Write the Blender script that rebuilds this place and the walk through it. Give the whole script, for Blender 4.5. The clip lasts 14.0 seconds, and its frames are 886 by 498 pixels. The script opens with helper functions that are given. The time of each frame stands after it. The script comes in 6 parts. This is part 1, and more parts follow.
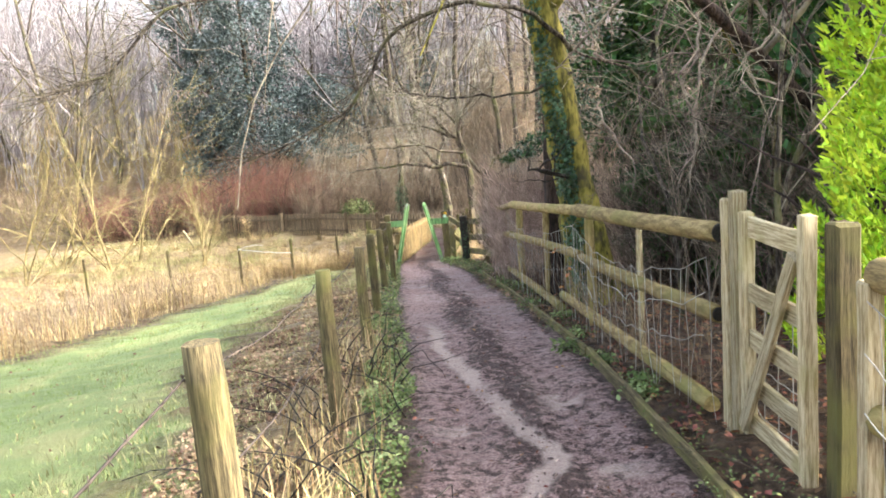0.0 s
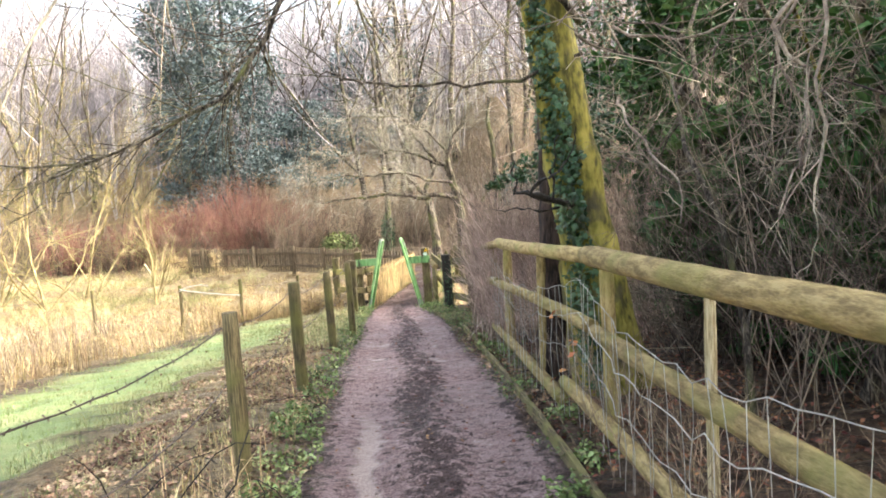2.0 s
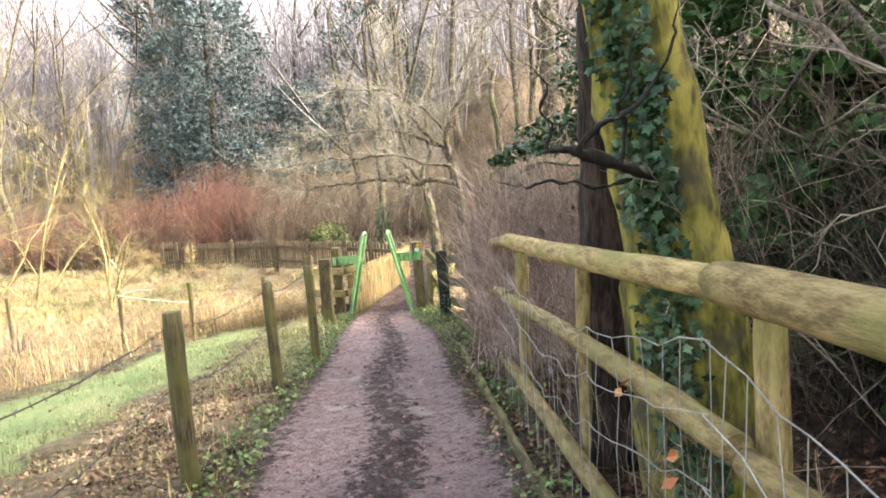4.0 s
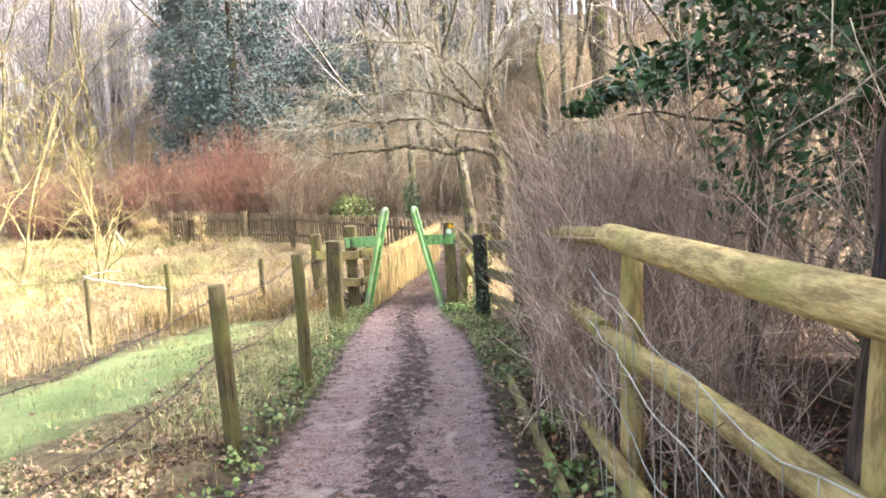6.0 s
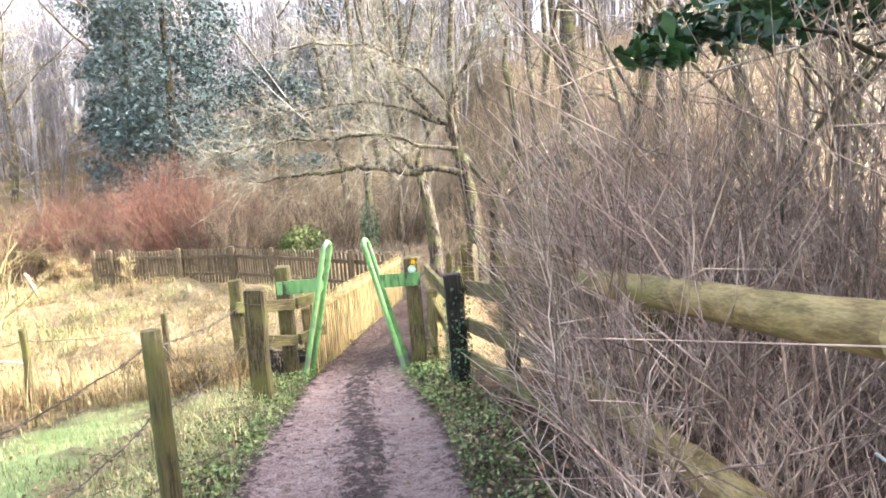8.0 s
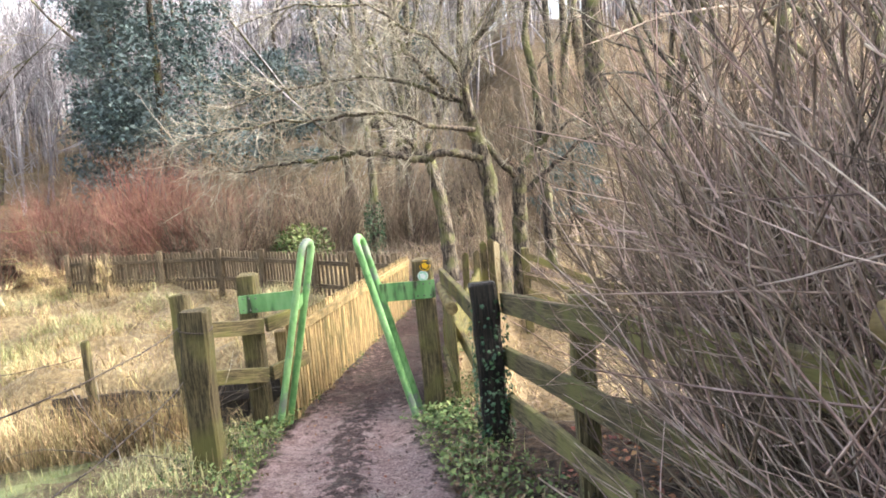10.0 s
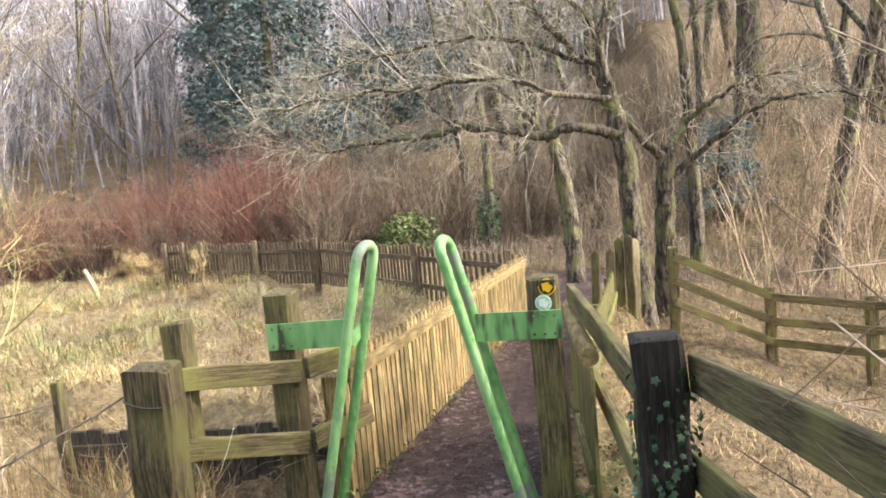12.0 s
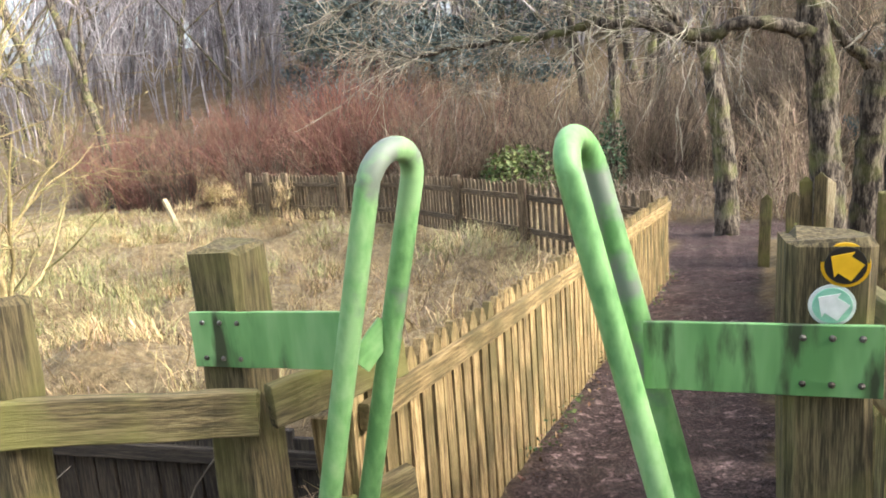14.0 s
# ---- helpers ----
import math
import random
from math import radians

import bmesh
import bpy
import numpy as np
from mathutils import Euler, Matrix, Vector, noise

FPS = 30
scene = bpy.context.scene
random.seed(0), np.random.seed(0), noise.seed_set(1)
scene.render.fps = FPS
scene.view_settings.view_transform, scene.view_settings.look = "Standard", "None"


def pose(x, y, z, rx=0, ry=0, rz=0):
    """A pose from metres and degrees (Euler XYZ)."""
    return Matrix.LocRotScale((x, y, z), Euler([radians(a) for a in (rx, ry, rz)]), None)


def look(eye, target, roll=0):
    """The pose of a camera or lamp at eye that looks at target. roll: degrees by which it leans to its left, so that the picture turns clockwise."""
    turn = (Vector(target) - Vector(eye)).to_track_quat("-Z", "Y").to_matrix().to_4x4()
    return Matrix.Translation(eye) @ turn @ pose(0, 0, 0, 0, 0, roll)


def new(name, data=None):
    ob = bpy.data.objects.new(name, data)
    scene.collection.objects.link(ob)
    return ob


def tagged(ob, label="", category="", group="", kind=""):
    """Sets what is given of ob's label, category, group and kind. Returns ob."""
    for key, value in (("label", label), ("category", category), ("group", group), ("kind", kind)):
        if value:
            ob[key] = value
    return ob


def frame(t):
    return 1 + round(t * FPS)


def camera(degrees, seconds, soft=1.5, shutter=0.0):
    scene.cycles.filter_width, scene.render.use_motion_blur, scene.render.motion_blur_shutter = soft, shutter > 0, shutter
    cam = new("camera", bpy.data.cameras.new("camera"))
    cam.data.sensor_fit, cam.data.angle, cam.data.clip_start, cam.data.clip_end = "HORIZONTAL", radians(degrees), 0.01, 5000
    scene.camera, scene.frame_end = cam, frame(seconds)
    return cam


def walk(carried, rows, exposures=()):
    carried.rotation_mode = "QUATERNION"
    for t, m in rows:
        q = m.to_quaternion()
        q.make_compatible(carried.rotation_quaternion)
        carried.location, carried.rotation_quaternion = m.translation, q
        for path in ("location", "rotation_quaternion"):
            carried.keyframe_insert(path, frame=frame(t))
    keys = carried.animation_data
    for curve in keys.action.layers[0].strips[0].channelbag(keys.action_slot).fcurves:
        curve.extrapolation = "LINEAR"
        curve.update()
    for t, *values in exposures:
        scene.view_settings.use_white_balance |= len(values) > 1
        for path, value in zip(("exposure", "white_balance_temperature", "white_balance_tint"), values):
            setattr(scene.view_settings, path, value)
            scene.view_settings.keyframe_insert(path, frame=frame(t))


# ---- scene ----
cam = camera(62.7, 14.0, soft=1.8)
METRES, EYE, TILT, LEAN, TURN = 17.6, 1.5, 0.0, 0.0, 0.0
ROWS = [
    (0.0, 0.0, 0.0, 0.0, -0.61, -7.88, 4.42),
    (0.5, 0.0104, 0.0393, -0.0022, -0.46, -6.57, 4.33),
    (1.0, 0.0168, 0.0804, -0.0059, -0.57, -5.73, 4.01),
    (1.5, 0.0237, 0.1206, -0.0089, -0.72, -5.3, 3.79),
    (2.0, 0.0263, 0.1606, -0.0121, -0.5, -5.16, 3.54),
    (2.5, 0.0304, 0.2015, -0.0146, -1.24, -5.44, 3.53),
    (5.0, 0.0369, 0.3924, -0.0258, 1.77, -6.8, 3.8),
    (5.5, 0.0329, 0.4276, -0.0279, 3.09, -7.51, 3.09),
    (6.0, 0.0298, 0.4629, -0.0298, 2.38, -7.86, 2.55),
    (6.5, 0.0276, 0.4998, -0.0317, 2.13, -7.57, 2.5),
    (7.0, 0.0255, 0.5367, -0.0356, 0.59, -6.55, 3.02),
    (7.5, 0.0261, 0.5719, -0.0369, -0.63, -5.9, 4.04),
    (10.0, 0.02, 0.7347, -0.0523, 0.01, -5.89, 4.95),
    (10.5, 0.0197, 0.7648, -0.0511, 2.57, -5.82, 5.11),
    (11.0, 0.0167, 0.7958, -0.0556, 5.02, -5.51, 5.37),
    (11.5, 0.0153, 0.8274, -0.0578, 7.48, -5.41, 5.41),
    (12.0, 0.015, 0.8621, -0.0581, 9.39, -6.03, 4.92),
    (12.5, 0.0108, 0.8942, -0.0626, 11.22, -7.28, 4.24),
    (13.0, 0.0075, 0.9285, -0.0655, 13.67, -8.34, 3.81),
    (13.5, -0.001, 0.9597, -0.0711, 15.65, -9.4, 3.7),
    (14.0, -0.0097, 0.9892, -0.0757, 18.31, -9.95, 4.01),
]
EXPOSURES = ((0.0, 2.35, 6300, 10), (0.5, 2.5, 6300, 10), (2.5, 2.6, 6450, 10), (5.0, 2.62, 6500, 10), (7.5, 2.88, 6050, 10), (10.0, 2.38, 6100, 10), (11.5, 2.18, 6050, 10),
             (12.5, 2.12, 6350, 10), (13.0, 2.12, 6200, 10), (13.5, 2.02, 5950, 10), (14.0, 2.0, 6050, 10))
walk(cam, [(t, pose(0, 0, EYE, TILT, LEAN, TURN) @ pose(METRES * x, METRES * y, METRES * z, 90 + pitch, roll, yaw)) for t, x, y, z, yaw, pitch, roll in ROWS],
     exposures=EXPOSURES)

# ---- light ----
world = bpy.data.worlds.new("sky")
scene.world = world
world.use_nodes = True
wn = world.node_tree
sky = wn.nodes.new("ShaderNodeTexSky")
sky.sky_type = "NISHITA"
sky.sun_disc = False
SUN_ELEV, SUN_ROT = 31.0, 93.0
sky.sun_elevation, sky.sun_rotation = radians(SUN_ELEV), radians(SUN_ROT)
sky.air_density, sky.dust_density, sky.ozone_density = 1.2, 10.0, 1.0
haze = wn.nodes.new("ShaderNodeHueSaturation")
haze.inputs["Saturation"].default_value, haze.inputs["Value"].default_value = 0.6, 1.3
wn.links.new(sky.outputs[0], haze.inputs["Color"])
wn.links.new(haze.outputs[0], wn.nodes["Background"].inputs[0])
wn.nodes["Background"].inputs[1].default_value = 0.15
sun_data = bpy.data.lights.new("sun", "SUN")
sun_data.energy, sun_data.angle, sun_data.color = 1.5, radians(3), (1.0, 0.91, 0.77)
sun = new("sun", sun_data)
sx = math.sin(radians(SUN_ROT)) * math.cos(radians(SUN_ELEV))
sy = math.cos(radians(SUN_ROT)) * math.cos(radians(SUN_ELEV))
sun.matrix_world = look((sx * 60, sy * 60, math.sin(radians(SUN_ELEV)) * 60), (0, 0, 0))


# ---- materials ----
def material(name, stops, scale=8.0, stretch=(1, 1, 1), rough=0.8, bump=0.3, fine=60.0, vary=0.25, spots=None, metal=0.0,
             spot_at=(0.55, 0.68), spot_scale=3.0, spec=0.4, island=False, drip=False):
    """A surface of two noises: a broad one through the colour stops and a fine one for grain and relief; spots: a second colour in blotches."""
    m = bpy.data.materials.new(name)
    m.use_nodes = True
    nt = m.node_tree
    N, L = nt.nodes.new, nt.links.new
    bsdf = nt.nodes["Principled BSDF"]
    bsdf.inputs["Roughness"].default_value = rough
    bsdf.inputs["Metallic"].default_value = metal
    bsdf.inputs["Specular IOR Level"].default_value = spec
    co, mp = N("ShaderNodeTexCoord"), N("ShaderNodeMapping")
    mp.inputs["Scale"].default_value = stretch
    info = N("ShaderNodeObjectInfo")
    shift = N("ShaderNodeVectorMath")
    shift.operation = "MULTIPLY_ADD"
    L(info.outputs["Random"], shift.inputs[0])
    shift.inputs[1].default_value = (37, 19, 53)
    L(co.outputs["Object"], shift.inputs[2])
    L(shift.outputs[0], mp.inputs[0])
    n1, n2 = N("ShaderNodeTexNoise"), N("ShaderNodeTexNoise")
    n1.inputs["Scale"].default_value, n1.inputs["Detail"].default_value = scale, 5
    n2.inputs["Scale"].default_value, n2.inputs["Detail"].default_value = fine, 3
    L(mp.outputs[0], n1.inputs[0]), L(mp.outputs[0], n2.inputs[0])
    add = N("ShaderNodeMath")
    add.operation = "MULTIPLY_ADD"
    L(n2.outputs[0], add.inputs[0])
    add.inputs[1].default_value = 0.5
    L(n1.outputs[0], add.inputs[2])
    ramp = N("ShaderNodeValToRGB")
    while len(ramp.color_ramp.elements) < len(stops):
        ramp.color_ramp.elements.new(0.5)
    for i, c in enumerate(stops):
        ramp.color_ramp.elements[i].position = 0.61 + 0.28 * i / max(1, len(stops) - 1)
        ramp.color_ramp.elements[i].color = (*c, 1)
    L(add.outputs[0], ramp.inputs[0])
    col = ramp.outputs[0]
    if spots:
        n3 = N("ShaderNodeTexNoise")
        n3.inputs["Scale"].default_value, n3.inputs["Detail"].default_value = spot_scale, 6
        L(mp.outputs[0] if drip else shift.outputs[0], n3.inputs[0])
        r3 = N("ShaderNodeMapRange")
        r3.inputs[1].default_value, r3.inputs[2].default_value = spot_at
        L(n3.outputs[0], r3.inputs[0])
        mx = N("ShaderNodeMix")
        mx.data_type = "RGBA"
        L(r3.outputs[0], mx.inputs["Factor"]), L(col, mx.inputs["A"])
        mx.inputs["B"].default_value = (*spots, 1)
        col = mx.outputs["Result"]
    hsv, mr = N("ShaderNodeHueSaturation"), N("ShaderNodeMapRange")
    rnd = info.outputs["Random"]
    if island:
        rnd = N("ShaderNodeNewGeometry").outputs["Random Per Island"]
    L(rnd, mr.inputs[0])
    mr.inputs[3].default_value, mr.inputs[4].default_value = 1 - vary, 1 + vary
    L(mr.outputs[0], hsv.inputs["Value"]), L(col, hsv.inputs["Color"])
    if island:
        hr = N("ShaderNodeMapRange")
        mul = N("ShaderNodeMath")
        mul.operation = "FRACT"
        m7 = N("ShaderNodeMath")
        m7.operation = "MULTIPLY"
        m7.inputs[1].default_value = 7.31
        L(rnd, m7.inputs[0]), L(m7.outputs[0], mul.inputs[0]), L(mul.outputs[0], hr.inputs[0])
        hr.inputs[3].default_value, hr.inputs[4].default_value = 0.475, 0.525
        L(hr.outputs[0], hsv.inputs["Hue"])
    L(hsv.outputs[0], bsdf.inputs["Base Color"])
    bp = N("ShaderNodeBump")
    bp.inputs["Strength"].default_value, bp.inputs["Distance"].default_value = bump, 0.02
    L(add.outputs[0], bp.inputs["Height"]), L(bp.outputs[0], bsdf.inputs["Normal"])
    return m


GRAIN = (28, 28, 1.5)
POST = material("weathered_post", [(0.041, 0.033, 0.015), (0.095, 0.075, 0.036), (0.172, 0.138, 0.068)], 3, GRAIN, 0.9, 0.3, 12, spots=(0.155, 0.147, 0.045), spot_at=(0.46, 0.66))
LOG = material("barked_log", [(0.168, 0.12, 0.049), (0.278, 0.207, 0.087), (0.389, 0.3, 0.136)], 8, (3.5, 3.5, 0.9), 0.85, 0.4, 40, spots=(0.22, 0.21, 0.062), spot_at=(0.48, 0.7))
PALE = material("planed_pale_wood", [(0.22, 0.17, 0.09), (0.36, 0.30, 0.18), (0.47, 0.41, 0.27)], 3, GRAIN, 0.8, 0.35, 12, spots=(0.24, 0.22, 0.08), spot_at=(0.55, 0.8))
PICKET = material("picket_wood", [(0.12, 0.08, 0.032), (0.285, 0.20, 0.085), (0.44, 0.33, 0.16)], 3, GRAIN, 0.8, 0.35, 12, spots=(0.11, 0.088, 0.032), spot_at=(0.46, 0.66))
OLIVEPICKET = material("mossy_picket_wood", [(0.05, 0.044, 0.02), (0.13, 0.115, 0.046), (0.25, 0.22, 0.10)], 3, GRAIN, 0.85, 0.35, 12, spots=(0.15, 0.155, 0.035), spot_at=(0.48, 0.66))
OLDPICKET = material("old_picket_wood", [(0.05, 0.037, 0.022), (0.125, 0.092, 0.056), (0.21, 0.165, 0.105)], 3, GRAIN, 0.9, 0.4, 12)
DARKWOOD = material("near_black_wood", [(0.004, 0.0035, 0.003), (0.010, 0.008, 0.006), (0.028, 0.022, 0.016)], 3, GRAIN, 0.7, 0.5, 12)
BARK = material("tree_bark", [(0.018, 0.014, 0.011), (0.075, 0.060, 0.046), (0.20, 0.17, 0.13)], 3.5, (6, 6, 1.2), 0.95, 1.0, 14, spots=(0.16, 0.17, 0.06), spot_at=(0.5, 0.75))
MOSSBARK = material("mossy_bark", [(0.072, 0.068, 0.017), (0.221, 0.2, 0.036), (0.357, 0.315, 0.072)], 4.0, (2, 2, 0.8), 0.95, 0.8, 14, spots=(0.08, 0.07, 0.04), spot_at=(0.53, 0.66), spot_scale=3)
REDBARK = material("red_brown_bark", [(0.010, 0.007, 0.006), (0.034, 0.021, 0.017), (0.075, 0.05, 0.04)], 3, (5, 5, 0.8), 0.95, 1.0, 12)
PALETWIG = material("pale_olive_twigs", [(0.136, 0.12, 0.09), (0.272, 0.248, 0.189), (0.416, 0.392, 0.312)], 3, (1, 1, 1), 0.9, 0.2, 30, island=True, vary=0.4)
TWIG = material("bare_twigs", [(0.091, 0.072, 0.058), (0.221, 0.182, 0.143), (0.364, 0.325, 0.247)], 3, (1, 1, 1), 0.9, 0.2, 30, island=True, vary=0.4)
# distant twigs: aerial haze is put into this pale lilac-grey
HAZETWIG = material("hazed_far_twigs", [(0.182, 0.167, 0.176), (0.295, 0.272, 0.285), (0.4, 0.377, 0.4)], 1, (1, 1, 1), 0.95, 0.1, 9, island=True, vary=0.35)
BUSHSTEM = material("brown_bush_stems", [(0.211, 0.15, 0.125), (0.421, 0.313, 0.262), (0.658, 0.522, 0.446)], 3, (1, 1, 1), 0.85, 0.2, 30, island=True, vary=0.45)
REDSTEM = material("red_shrub_stems", [(0.125, 0.06, 0.042), (0.218, 0.105, 0.078), (0.284, 0.164, 0.11)], 0.6, (1, 1, 1), 0.8, 0.1, 30, island=True, vary=0.45)
OCHRESTEM = material("ochre_sapling_stems", [(0.136, 0.113, 0.043), (0.248, 0.207, 0.087), (0.352, 0.304, 0.143)], 3, (1, 1, 1), 0.85, 0.2, 30, island=True, vary=0.3)
BRUSH = material("olive_brown_brush", [(0.13, 0.096, 0.066), (0.286, 0.218, 0.15), (0.481, 0.378, 0.263)], 0.7, (1, 1, 1), 0.9, 0.2, 20, island=True, vary=0.45)
BROWNBRUSH = material("dark_brown_brush", [(0.075, 0.055, 0.04), (0.165, 0.125, 0.09), (0.29, 0.23, 0.165)], 0.7, (1, 1, 1), 0.9, 0.2, 20, island=True, vary=0.45)
DITCHBOARD = material("dark_brown_boards", [(0.014, 0.011, 0.008), (0.034, 0.027, 0.019), (0.07, 0.056, 0.038)], 3, GRAIN, 0.75, 0.5, 12)
BROWNLEAF = material("brown_leaf_mat", [(0.084, 0.05, 0.03), (0.228, 0.144, 0.086), (0.432, 0.312, 0.196)], 2, (1, 1, 1), 0.85, 0.1, 30, island=True, vary=0.5)
DARKBRUSH = material("dark_wood_brush", [(0.061, 0.049, 0.038), (0.151, 0.121, 0.093), (0.304, 0.254, 0.193)], 0.8, (1, 1, 1), 0.9, 0.2, 20, island=True, vary=0.5)
DULLSTRAW = material("brown_dead_stalks", [(0.095, 0.071, 0.052), (0.218, 0.166, 0.119), (0.351, 0.285, 0.199)], 0.8, (1, 1, 1), 0.9, 0.05, 20, island=True, vary=0.4)
STRAW = material("dry_straw", [(0.13, 0.085, 0.038), (0.36, 0.265, 0.125), (0.64, 0.51, 0.28)], 0.8, (1, 1, 1), 0.85, 0.05, 20, island=True, vary=0.4)
GRASS = material("lawn_grass", [(0.20, 0.275, 0.09), (0.275, 0.35, 0.13), (0.37, 0.40, 0.18)], 0.9, (1, 1, 1), 0.9, 0.05, 20, island=True, vary=0.15, spec=0.1)
PALEGRASS = material("pale_winter_grass", [(0.17, 0.18, 0.07), (0.31, 0.31, 0.13), (0.46, 0.43, 0.22)], 0.9, (1, 1, 1), 0.8, 0.05, 20, island=True, vary=0.35)
NETTLE = material("nettle_leaves", [(0.09, 0.135, 0.04), (0.165, 0.225, 0.07), (0.28, 0.33, 0.14)], 3, (1, 1, 1), 0.75, 0.05, 20, island=True, vary=0.35)
WEED = material("verge_weeds", [(0.045, 0.075, 0.02), (0.11, 0.155, 0.045), (0.23, 0.28, 0.10)], 0.9, (1, 1, 1), 0.6, 0.05, 20, island=True, vary=0.4)
IVYLEAF = material("ivy_leaves", [(0.018, 0.048, 0.019), (0.042, 0.09, 0.036), (0.108, 0.168, 0.096)], 3, (1, 1, 1), 0.5, 0.1, 30, island=True, vary=0.5)
HOLLY = material("holly_leaves", [(0.015, 0.045, 0.02), (0.03, 0.08, 0.03), (0.06, 0.13, 0.045)], 3, (1, 1, 1), 0.3, 0.1, 30, island=True, vary=0.4)
LIME = material("bright_conifer_sprays", [(0.20, 0.34, 0.02), (0.38, 0.56, 0.03), (0.55, 0.72, 0.06)], 2, (1, 1, 1), 0.7, 0.05, 30, island=True, vary=0.35)
CONIFER = material("dark_conifer_sprays", [(0.018, 0.054, 0.014), (0.042, 0.108, 0.026), (0.072, 0.156, 0.036)], 2, (1, 1, 1), 0.7, 0.05, 30, island=True, vary=0.4)
# evergreen green paled and blued, so distance haze sits in the colour
HAZECONIFER = material("hazed_far_evergreen", [(0.058, 0.09, 0.09), (0.101, 0.14, 0.14), (0.164, 0.203, 0.199)], 0.5, (1, 1, 1), 0.8, 0.05, 30, island=True, vary=0.4)
DEADLEAF = material("fallen_leaves", [(0.09, 0.035, 0.02), (0.20, 0.085, 0.05), (0.32, 0.17, 0.09)], 2, (1, 1, 1), 0.8, 0.1, 30, island=True, vary=0.55)
BEECHLEAF = material("orange_beech_leaves", [(0.40, 0.12, 0.05), (0.55, 0.20, 0.09)], 2, (1, 1, 1), 0.7, 0.1, 30, island=True, vary=0.3)
MUDCLOD = material("mud_clods", [(0.07, 0.048, 0.044), (0.14, 0.10, 0.094), (0.25, 0.185, 0.175)], 6, (1, 1, 1), 0.7, 0.3, 40, island=True, vary=0.5)
GREEN = material("green_paint", [(0.11, 0.26, 0.085), (0.19, 0.39, 0.14), (0.28, 0.48, 0.21)], 2, (2, 2, 1), 0.45, 0.1, 18, vary=0.08, spots=(0.19, 0.23, 0.18), spot_at=(0.575, 0.65), spot_scale=5)
GREENPLATE = material("stained_green_plate", [(0.11, 0.26, 0.085), (0.18, 0.37, 0.135), (0.26, 0.46, 0.20)], 3, (1, 0.2, 1), 0.45, 0.1, 18, vary=0.08, spots=(0.045, 0.06, 0.03), spot_at=(0.54, 0.64), spot_scale=13, drip=True)
RUST = material("bolt_steel", [(0.06, 0.05, 0.04), (0.2, 0.19, 0.17)], 20, (1, 1, 1), 0.5, 0.2, 60, metal=0.8)
WIRE = material("galvanised_wire", [(0.30, 0.30, 0.28), (0.5, 0.5, 0.47)], 10, (1, 1, 1), 0.5, 0.1, 60, metal=0.4)
BARBED = material("rusty_wire", [(0.05, 0.04, 0.035), (0.13, 0.10, 0.08)], 10, (1, 1, 1), 0.7, 0.1, 60, metal=0.3)
YELLOW = material("yellow_plastic", [(0.75, 0.42, 0.01), (0.85, 0.52, 0.02)], 6, (1, 1, 1), 0.4, 0.02, 60, vary=0.03)
BLACK = material("black_print", [(0.015, 0.013, 0.01), (0.03, 0.025, 0.02)], 6, (1, 1, 1), 0.5, 0.02, 60, vary=0.03)
WHITE = material("white_plastic", [(0.62, 0.66, 0.6), (0.8, 0.82, 0.78)], 6, (1, 1, 1), 0.4, 0.02, 60, vary=0.03)
MINT = material("mint_print", [(0.25, 0.55, 0.38), (0.4, 0.68, 0.5)], 6, (1, 1, 1), 0.4, 0.02, 60, vary=0.03)
TAPE = material("white_tape", [(0.6, 0.58, 0.5), (0.8, 0.78, 0.7)], 6, (1, 1, 1), 0.6, 0.05, 60)


# ---- mesh helpers ----
def mesh_object(name, V, F, mat, parent=None, label="", smooth=False):
    me = bpy.data.meshes.new(name)
    V = np.asarray(V, dtype=np.float32).reshape(-1, 3)
    F = np.asarray(F, dtype=np.int32)
    k = F.shape[1]
    me.vertices.add(len(V))
    me.vertices.foreach_set("co", V.ravel())
    me.loops.add(F.size)
    me.loops.foreach_set("vertex_index", F.ravel())
    me.polygons.add(len(F))
    me.polygons.foreach_set("loop_start", np.arange(0, F.size, k, dtype=np.int32))
    if smooth:
        me.polygons.foreach_set("use_smooth", np.ones(len(F), dtype=bool))
    me.update(calc_edges=True)
    me.materials.append(mat)
    ob = new(name, me)
    if parent:
        ob.parent = parent
        ob.matrix_parent_inverse = parent.matrix_basis.inverted()
    if label:
        ob["label"] = label
    return ob


def part(name, bm, mat, parent, label="", m=None):
    me = bpy.data.meshes.new(name)
    bm.to_mesh(me)
    bm.free()
    me.materials.append(mat)
    return attach(name, me, parent, label, m)


def attach(name, me, parent, label="", m=None):
    ob = new(name, me)
    if m is not None:
        ob.matrix_basis = m
    if parent:
        ob.parent = parent
        up = parent.matrix_basis if parent.parent is None else parent.parent.matrix_basis @ parent.matrix_parent_inverse @ parent.matrix_basis
        ob.matrix_parent_inverse = up.inverted()
    if label:
        ob["label"] = label
    return ob


def thing(name, at, label, category, group="", kind=""):
    ob = new(name)
    ob.location = at
    ob.matrix_basis = Matrix.Translation(at)
    ob.empty_display_size = 0.1
    return tagged(ob, label, category, group, kind)


def aim(p0, p1, roll=0.0):
    """A pose at p0 whose z axis points to p1, its x axis as level as it can be."""
    p0, p1 = Vector(p0), Vector(p1)
    z = (p1 - p0).normalized()
    side = Vector((0, 0, 1)).cross(z)
    x = side.normalized() if side.length > 0.2 else (Vector((1, 0, 0)) - z * z.x).normalized()
    y = z.cross(x)
    return Matrix.Translation(p0) @ Matrix((x, y, z)).transposed().to_4x4() @ Matrix.Rotation(roll, 4, "Z")


